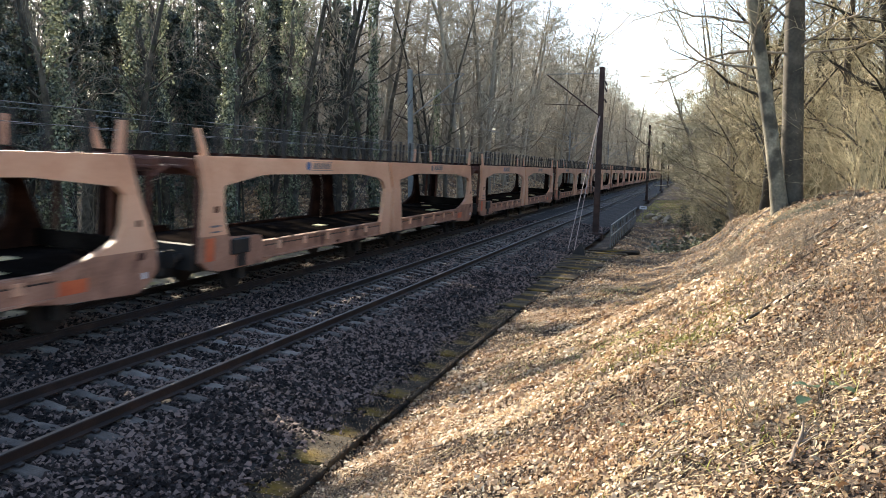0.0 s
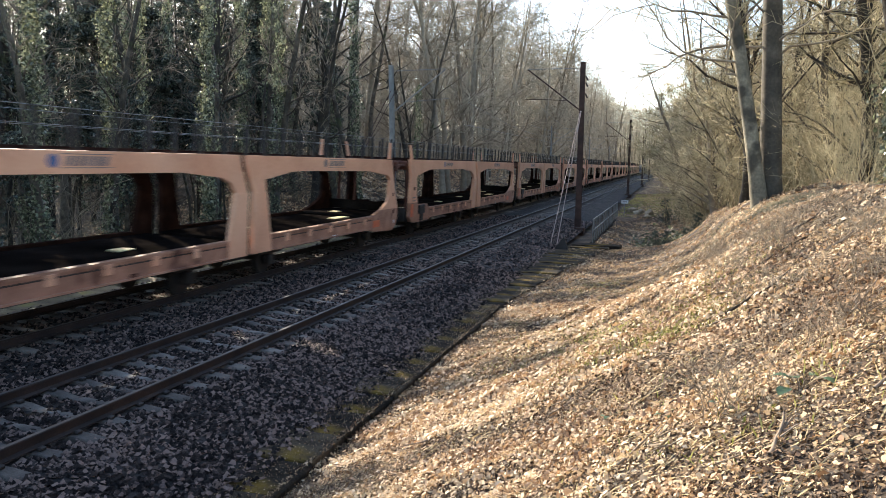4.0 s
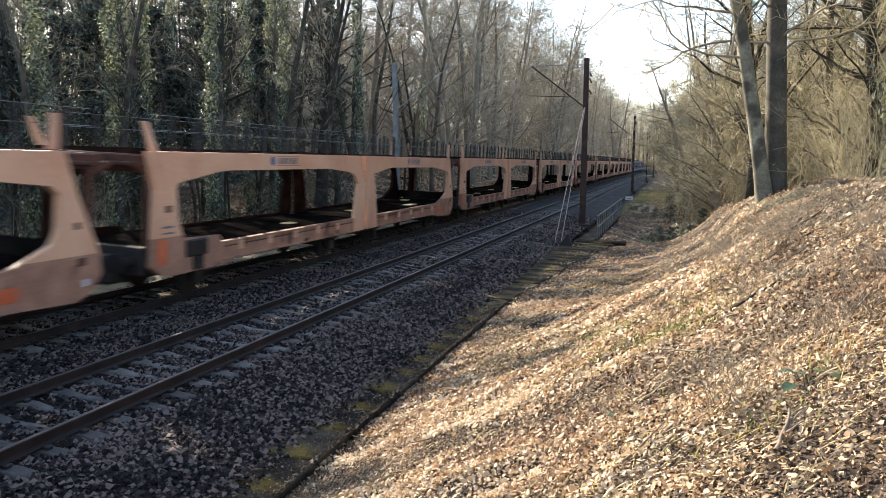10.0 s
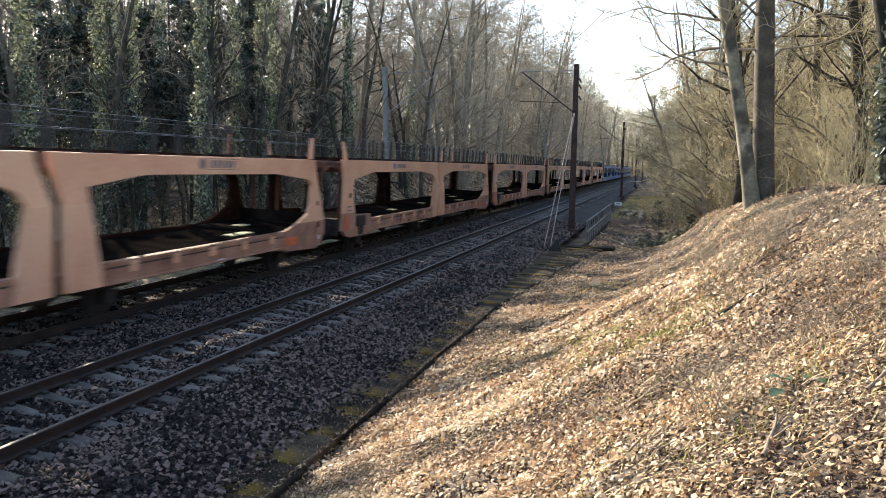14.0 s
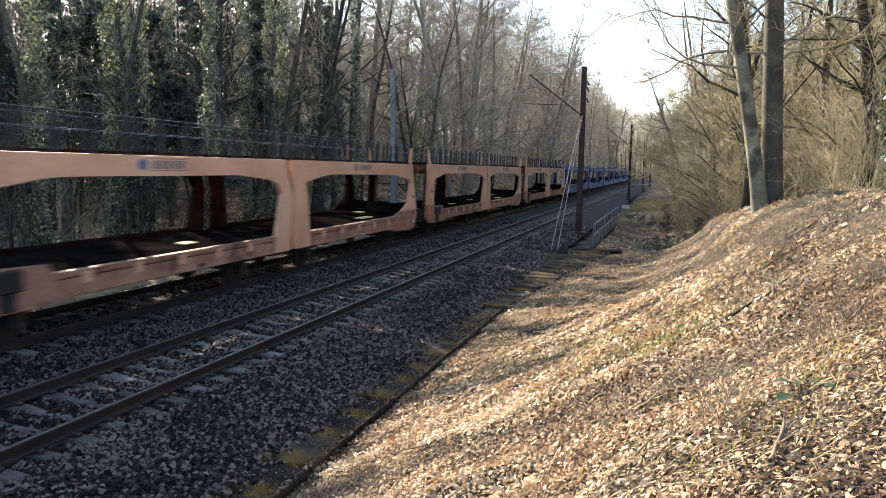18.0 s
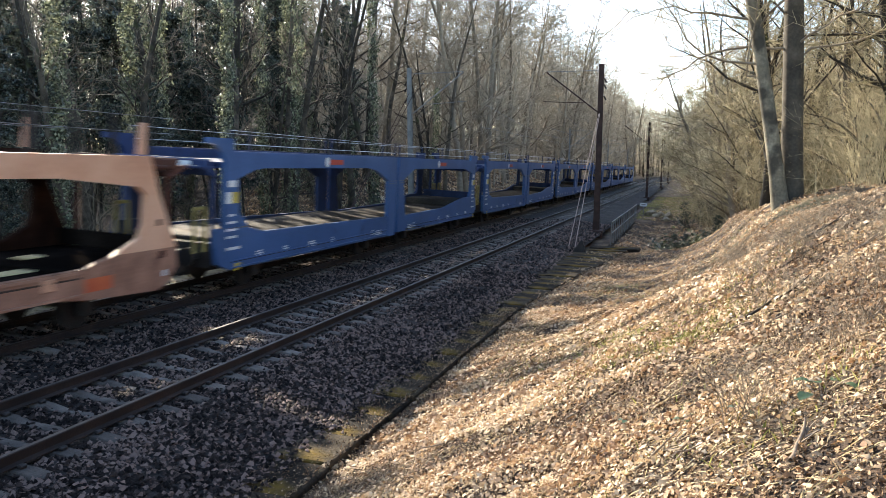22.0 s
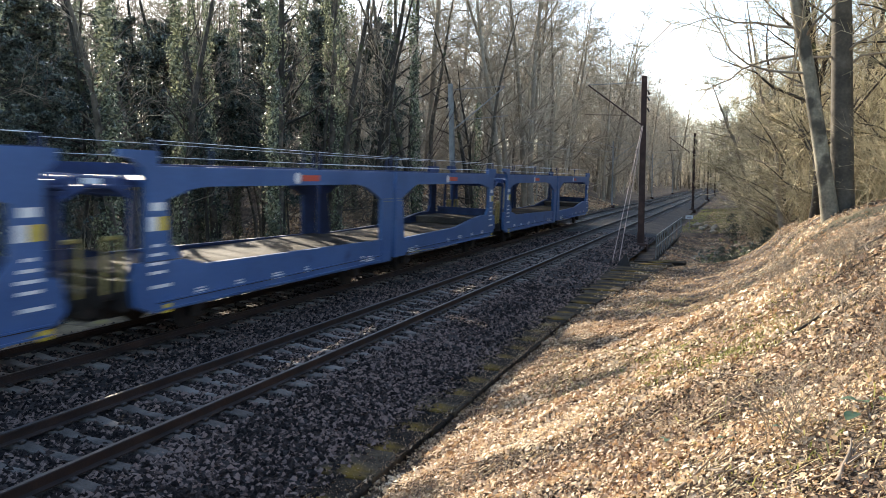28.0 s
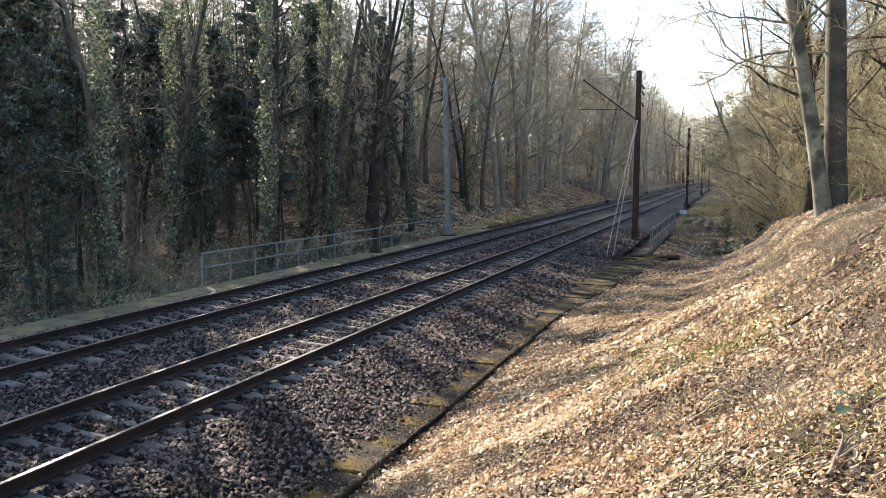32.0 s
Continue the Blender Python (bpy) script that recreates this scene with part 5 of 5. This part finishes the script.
# the big twin-stemmed tree on the bank
def twin_tree():
    x, y = 10.42, 20.6
    ob = thing("tree", "large twin-stemmed beech, one pale and one shade-coloured stem, on the bank", "tree", pose(x, y, float(ground_z(x, y))))
    rng = np.random.default_rng(77)
    for base, way, r, h, mat, limbs in (((-0.2, 0, -0.5), (-0.165, 0.0, 1), 0.185, 16, BEECH, ((3.1, -1, 0.05), (3.9, -1, 0.3), (3.4, -0.9, 0.1), (4.5, -0.8, 0.4), (5.4, -1, 0.3), (4.2, 0.6, 0.5))),
                                        ((0.02, 0.3, -0.5), (-0.025, 0.04, 1), 0.27, 17, BEECH_SHADED, ((3.8, -1, 0.25), (3.4, 0.9, 0.5), (4.3, -0.7, 0.5), (3.8, 1, 0.4), (5.0, 0.3, 0.4)))):
        t = Tubes()
        pts = wander(rng, base, way, h, 14, 0.012, 0.0)
        rad = r * (1 - np.linspace(0, 0.8, 15)) ** 0.6
        rad[0] *= 1.25
        rad[1] *= 1.04
        t.add(pts, rad, 20)
        part("stem", t.mesh("stem", mat), ob, "pale grey-green bark" if mat is BEECH else "shade put into a dark bark colour")
        tw = Tubes()
        upper = [(5.5 + 0.9 * i, rng.uniform(-1, 1), rng.uniform(-0.1, 0.6)) for i in range(8)]
        for hh, side, up in (*limbs, *upper):
            p, d = along(pts, (hh + 0.5) / h)
            l = rng.uniform(2.8, 4.4)
            lb = wander(rng, p, np.array([side, rng.uniform(-0.5, 0.4), up]) / math.hypot(side, up), l, 8, 0.27, 0.03)
            one = Tubes()
            one.add(lb, np.linspace(0.034, 0.006, 9), 7)
            part("limb", one.mesh("limb", TWIG), ob)
            for _ in range(11):
                q, e = along(lb, rng.uniform(0.2, 1))
                br = wander(rng, q, side_way(rng, e, rng.uniform(0.5, 1.0)), l * rng.uniform(0.2, 0.45), 4, 0.2, 0.02)
                tw.add(br, np.linspace(0.013, 0.004, 5), 4)
                for _ in range(8):
                    a, c = along(br, rng.uniform(0.15, 1))
                    x2 = side_way(rng, c, 0.7) * l * rng.uniform(0.08, 0.2)
                    tw.spike(a, a + x2, 0.006)
                    tw.spike(a + x2 * 0.4, a + x2 * 0.4 + side_way(rng, x2, 0.7) * l * 0.07, 0.004)
        part("crown", tw.mesh("crown", SUNLIT_TWIG), ob, "bare twigs")


twin_tree()


# ---- the bank's litter ----
def litter(n, x0, x1, y0, y1, size, seed):
    rng = np.random.default_rng(seed)
    x, y = rng.uniform(x0, x1, n), rng.uniform(y0, y1, n)
    p, q = 0.84 * x - 0.54 * y, 0.54 * x + 0.84 * y
    # Bands of sparse leaves bare dark soil in place of trunk shadows.
    shade_bands = fuzz(p * 0.28 + 3, q, 0.42) + 0.7 * fuzz(p * 0.4, q + 2, 1.3)
    keep = rng.random(n) < np.clip(0.62 + 1.1 * shade_bands + 0.4 * fuzz(x, y, 0.3), np.where(y > 20, 0.42, 0.1), 1) * (1 - 0.6 * smoothstep(x - 0.12 * y, 7.4, 8.3) * (y < 16))
    x, y = x[keep], y[keep]
    e = 0.05
    gxx = (ground_z(x + e, y) - ground_z(x - e, y)) / (2 * e)
    gyy = (ground_z(x, y + e) - ground_z(x, y - e)) / (2 * e)
    out = np.stack([-gxx, -gyy, np.ones(len(x))], -1)
    out /= np.linalg.norm(out, axis=1)[:, None]
    size = size * (0.72 + 0.28 * smoothstep(y, 3.5, 6.0))
    c = np.stack([x, y, ground_z(x, y)], -1) + out * rng.uniform(0.005, 0.05, len(x))[:, None]
    return curled_leaves(c, out, size * rng.choice([0.5, 0.75, 1.0, 1.3], len(x), p=[0.36, 0.36, 0.23, 0.05]), rng)


def curled_leaves(c, out, size, rng):
    """Dry six-cornered leaves, each curled along its rib by its own amount."""
    n = len(c)
    nrm = out + rng.normal(0, 0.6, (n, 3))
    nrm /= np.linalg.norm(nrm, axis=1)[:, None]
    a = np.cross(nrm, rng.normal(0, 1, (n, 3)))
    a /= np.linalg.norm(a, axis=1)[:, None] + 1e-9
    b = np.cross(nrm, a)
    s = (size * rng.uniform(0.7, 1.3, n))[:, None]
    wide = rng.uniform(0.3, 0.52, n)[:, None]
    curl = nrm * s * rng.uniform(-0.1, 0.38, n)[:, None]
    tip = nrm * s * rng.uniform(-0.1, 0.3, n)[:, None]
    v = np.stack([c - a * s * 0.8 + tip, c - a * s * 0.3 + b * s * wide + curl, c + a * s * 0.38 + b * s * wide * 0.9 + curl,
                  c + a * s * 0.8, c + a * s * 0.3 - b * s * wide + curl, c - a * s * 0.34 - b * s * wide * 0.9 + curl], 1)
    v += (a[:, None] * rng.normal(0, 0.16, (n, 6, 1)) + b[:, None] * rng.normal(0, 0.12, (n, 6, 1)) + nrm[:, None] * rng.normal(0, 0.08, (n, 6, 1))) * s[:, None]
    f = np.array([(0, 1, 5), (1, 2, 4), (1, 4, 5), (2, 3, 4)])[None] + 6 * np.arange(n)[:, None, None]
    return mesh_of("fallen_leaves", v.reshape(-1, 3), f.reshape(-1, 3), LEAF)


for a in ((95000, 3.72, 10.6, 2.2, 8.5, 0.03, 81), (72000, 3.72, 11.5, 8.5, 20.0, 0.045, 82), (34000, 3.75, 13, 20, 40, 0.052, 83), (36000, -30, -8.3, 12, 60, 0.12, 84), (46000, -26, -8.3, 44, 120, 0.15, 85), (16000, 5.5, 14, 56, 110, 0.09, 86), (9000, 4.4, 12, 36, 60, 0.085, 87)):
    thing("fallen_leaves", "dry brown and pale fallen oak leaves", "leaf litter", kind="stuff", me=litter(*a))


def crumbs(n, x0, x1, y0, y1, size, seed, mat):
    """Broken bits of leaf and twig between the whole leaves."""
    rng = np.random.default_rng(seed)
    x, y = rng.uniform(x0, x1, n), rng.uniform(y0, y1, n)
    base = np.where((x < 3.8) & (y < 20), -0.5, ground_z(x, y))  # the edging's top
    c = np.stack([x, y, base + rng.uniform(0.002, 0.025, n)], -1)
    return leaf_cards("leaf_crumbs", c, np.tile([-0.5, 0, 0.86], (n, 1)), size * rng.uniform(0.5, 1.3, n), mat, rng, 0.7)


for a in ((120000, 3.72, 10.6, 2.2, 8.0, 0.019, 101, CRUMB), (80000, 3.72, 11.0, 8.0, 18.0, 0.028, 102, CRUMB), (14000, 3.4, 6.0, 16.0, 37.0, 0.03, 103, CRUMB), (7000, 3.0, 3.8, 3.0, 20.0, 0.02, 104, CRUMB)):
    thing("leaf_crumbs", "broken brown leaf bits and twig crumbs on the soil", "leaf litter", kind="stuff", me=crumbs(*a))


def grass(n, x0, x1, y0, y1, h, seed, cut, mat=None, flat=0.5, spots=()):
    """Blades in patches; spots are (x, y, radius) of the tufts."""
    rng = np.random.default_rng(seed)
    x, y = rng.uniform(x0, x1, n), rng.uniform(y0, y1, n)
    if spots:
        s = np.array(spots)[rng.integers(0, len(spots), n)]
        x, y = s[:, 0] + rng.normal(0, 0.5, n) * s[:, 2], s[:, 1] + rng.normal(0, 0.75, n) * s[:, 2]
    keep = fuzz(x + 3, y, 1.1) + rng.normal(0, 0.15, n) > cut
    x, y = x[keep], y[keep]
    n = len(x)
    p = np.stack([x, y, ground_z(x, y)], -1)
    a = rng.uniform(0, 6.283, n)
    w = np.stack([np.cos(a), np.sin(a), 0 * a], -1) * 0.005
    hh = (h * rng.uniform(0.5, 1.4, n))[:, None]
    lean = rng.normal(0, flat, (n, 3))
    lean[:, 2] = 1
    lean[:, 2] += 0.586 * lean[:, 0] * (flat > 1) - 0.75 * (flat > 1)
    mid = p + lean * hh * 0.55 + np.array([0, 0, 0.15]) * hh
    v = np.stack([p - w, p + w, mid + w * 0.7, mid - w * 0.7, p + lean * hh], 1)
    f = np.array([(0, 1, 2), (0, 2, 3), (3, 2, 4)])[None] + 5 * np.arange(n)[:, None, None]
    return mesh_of("grass", v.reshape(-1, 3), f.reshape(-1, 3), mat or GRASS)


for a in ((10000, 4.6, 9.5, 3.5, 24.0, 0.06, 91, 0.45), (20000, 4.0, 10, 62, 110, 0.14, 92, -0.3), (8000, -9.5, -8.0, 46, 75, 0.12, 93, -0.3), (2500, -9.6, -8.2, 8, 22, 0.05, 94, 0.0)):
    thing("grass", "thin green and straw-coloured grass", "grass", kind="stuff", me=grass(*a))
thing("grass", "fresh green grass tufts among the dead leaves", "grass", kind="stuff", me=grass(8000, 0, 1, 0, 1, 0.04, 95, -9, spots=((7.3, 8.2, 0.45), (8.35, 7.7, 0.45), (8.2, 8.3, 0.5), (7.65, 8.5, 0.55), (7.9, 7.3, 0.35), (7.2, 9.6, 0.5), (6.6, 13.0, 0.7), (8.6, 9.4, 0.5), (8.9, 10.6, 0.5))))
thing("dry_grass", "straw-coloured dry grass lying flat on the bank", "grass", kind="stuff", me=grass(26000, 4.4, 9.8, 3.0, 24.0, 0.07, 96, -0.1, STRAW, 1.4))

# fallen sticks and branches
rng = np.random.default_rng(99)
STICKS = []
for i in range(12):
    t = Tubes()
    l = rng.uniform(0.3, 0.8)
    st = wander(rng, (0, 0, 0), (1, 0, 0), l, 8, 0.14, 0)
    st[:, 2] = np.abs(st[:, 2]) * 0.3
    r = rng.uniform(0.004, 0.009) if i < 9 else rng.uniform(0.007, 0.013)
    t.add(st, np.linspace(r, r * 0.4, 9), 6)
    for _ in range(2 if i < 8 else 5):
        a, b = along(st, rng.uniform(0.2, 0.9))
        w = wander(rng, a, side_way(rng, b, 0.7), l * 0.3, 3, 0.15, 0)
        w[:, 2] = np.abs(w[:, 2]) * 0.4
        t.add(w, np.linspace(r * 0.5, r * 0.2, 4), 4)
    STICKS.append(t.mesh("stick", DRY))
for x, y in ((8.9, 5.2), (9.3, 6.4), (8.7, 7.5), (9.6, 8.3), (9.2, 9.9), (8.6, 11.5), (9.7, 12.2), (7.9, 9.2), (9.0, 14.0), (8.4, 4.4), (9.5, 5.6), (9.8, 7.2), (9.1, 8.4), (9.9, 9.6), (9.4, 11.0), (9.9, 13.4), (8.8, 12.8), (9.5, 15.2), (9.2, 4.9), (8.7, 9.1), (9.0, 6.9), (9.7, 4.6), (8.2, 13.8), (8.9, 16.2)):
    plant_shrub(BRIARS[0], x, y, rnd.uniform(0.22, 0.42), "low dead bramble on the leafy bank", "bramble")
for i in range(190):
    if i < 90:
        x, y = rnd.uniform(8.3, 10.4), 5.2 + rnd.random() ** 1.1 * 12
    else:
        x, y = rnd.uniform(5.0, 9.6), 3.4 + rnd.random() ** 1.3 * 18
    a = rnd.uniform(0, 360)
    gu = (float(ground_z(x + 0.3, y)) - float(ground_z(x - 0.3, y))) / 0.6
    gv = (float(ground_z(x, y + 0.3)) - float(ground_z(x, y - 0.3))) / 0.6
    up = Vector((-gu, -gv, 1)).normalized()
    lie = Vector((0, 0, 1)).rotation_difference(up).to_matrix().to_4x4()
    m = Matrix.Translation((x, y, float(ground_z(x, y)) + 0.03)) @ lie @ pose(0, 0, 0, 0, 0, a)
    thing("fallen_stick", "dry broken stick lying on the leafy bank", "stick", m, "sticks on the bank", me=STICKS[i % 12])



rb = np.random.default_rng(123)
for x, y, a, l, r, mt in ((9.3, 7.6, 20, 1.1, 0.018, DRY), (9.0, 8.4, 35, 0.9, 0.015, BARK), (8.8, 7.2, 15, 0.8, 0.013, BARK), (9.6, 8.8, 5, 1.0, 0.016, BARK), (9.2, 9.6, 50, 0.9, 0.014, BARK), (8.5, 6.6, 28, 0.7, 0.012, DRY), (9.8, 10.4, 25, 1.2, 0.018, BARK), (9.1, 11.6, 60, 0.9, 0.013, DRY), (8.0, 5.4, 30, 0.5, 0.016, BARK), (7.9, 12.8, -20, 0.9, 0.012, DRY), (8.6, 16.0, 10, 1.1, 0.014, DRY), (9.3, 18.0, 15, 1.4, 0.018, BARK)):
    gu = (float(ground_z(x + 0.4, y)) - float(ground_z(x - 0.4, y))) / 0.8
    gv = (float(ground_z(x, y + 0.4)) - float(ground_z(x, y - 0.4))) / 0.8
    lie = Vector((0, 0, 1)).rotation_difference(Vector((-gu, -gv, 1)).normalized()).to_matrix().to_4x4()
    ob = thing("fallen_branch", "dead forked branch lying on the leafy bank", "branch", Matrix.Translation((x, y, float(ground_z(x, y)) + 0.025)) @ lie @ pose(0, 0, 0, 0, 0, a), "branches on the bank")
    t = Tubes()
    st = wander(rb, (-l / 2, 0, 0), (1, 0, 0), l, 9, 0.13, 0)
    st[:, 2] = np.abs(st[:, 2]) * 0.15
    t.add(st, np.linspace(r, r * 0.35, 10), 8)
    part("limb", t.mesh("limb", mt), ob)
    for _ in range(4):
        t = Tubes()
        p, d = along(st, rb.uniform(0.15, 0.95))
        tw = wander(rb, p, side_way(rb, d, 0.8), l * rb.uniform(0.15, 0.35), 4, 0.16, 0)
        tw[:, 2] = np.abs(tw[:, 2]) * 0.3
        t.add(tw, np.linspace(r * 0.45, r * 0.12, 5), 5)
        part("twig", t.mesh("twig", mt), ob)


# small plants and boulders
def leafy_plant(x, y, n, size, label):
    """A low plant with a few broad leaves on stalks."""
    ob = thing("woodland_plant", label, "plant", pose(x, y, float(ground_z(x, y))), "green plants on the bank")
    rng = np.random.default_rng(int(x * 100 + y * 10))
    for i in range(n):
        a = 6.283 * (i + rng.random() * 0.6) / n
        l, h = size * rng.uniform(1.0, 1.9), size * rng.uniform(0.8, 1.5)
        out = np.array([math.cos(a), math.sin(a), 0])
        side = np.array([-math.sin(a), math.cos(a), 0])
        tip = out * l + np.array([0, 0, h + 0.3 * out[0] * l])
        stalk = Tubes()
        stalk.add([(0, 0, -0.03), tuple(out * l * 0.3 + np.array([0, 0, h * 0.8])), tuple(tip)], [0.003, 0.0025, 0.002], 4)
        part("stalk", stalk.mesh("stalk", DRY), ob)
        v, f = [], []
        for k in range(7):
            u = k / 6
            w = size * 0.62 * math.sin(math.pi * min(1, u * 0.93 + 0.05)) ** 0.7
            c = tip + out * size * 1.5 * u + np.array([0, 0, size * (0.25 * u - 0.6 * u * u)])
            v += [c - side * w + np.array([0, 0, 0.18 * w]), c, c + side * w + np.array([0, 0, 0.18 * w])]
        for k in range(6):
            for j in (0, 1):
                f.append((3 * k + j, 3 * k + j + 1, 3 * k + j + 4, 3 * k + j + 3))
        part("leaf", mesh_of("leaf", v, f, BROAD_LEAF, True), ob)


for x, y, n, s in ((8.64, 4.24, 5, 0.06), (8.3, 4.5, 3, 0.035), (9.35, 4.6, 4, 0.05), (8.0, 5.1, 3, 0.03), (9.2, 3.9, 4, 0.05), (7.6, 5.6, 3, 0.03), (8.9, 7.9, 3, 0.035)):
    leafy_plant(x, y, n, s, "low dark green leafy plant among dead leaves")


def boulder_mesh(seed):
    bm = bmesh.new()
    bmesh.ops.create_icosphere(bm, subdivisions=2, radius=0.5)
    for v in bm.verts:
        v.co *= 1 + 0.5 * float(fuzz(v.co.x * 3 + seed, v.co.y * 3 + v.co.z * 2, 0.8))
        v.co.z *= 0.7
    return finish(bm, "boulder", LICHEN_ROCK)


ROCKS = [boulder_mesh(i * 1.7) for i in range(3)]
for i, (x, y, s) in enumerate(((5.2, 66.5, 1.0), (6.0, 65.0, 0.9), (6.7, 63.8, 0.8), (5.7, 64.2, 0.6), (6.6, 62.2, 0.6), (7.5, 62.0, 0.5))):
    thing("boulder", "pale broken rock at the edge of the gully", "rock", pose(x, y, float(ground_z(x, y)) + 0.15 * s, 0, 0, 70 * i) @ Matrix.Diagonal((s, s, s, 1)), "rocks by the gully", me=ROCKS[i % 3])
for x, y, s in ((8.0, 58.5, 0.42), (8.9, 59.5, 0.36), (9.6, 57.5, 0.4)):
    plant_holly(1, x, y, s, "green leafy bush beside the gully")


for i, (x, y, s_) in enumerate(((8.0, 42.5, 2.0), (8.9, 44.0, 1.6), (7.3, 45.0, 1.5), (9.6, 42.0, 1.5))):
    plant_scrub(i % 3, x, y, s_, "green leafy bush in the gully")


# ---- what moves ----
def motions():
    for k, wagon in wagons:
        walk(wagon, [(t, train_pose(k, t)) for t in range(0, 33)])


motions()
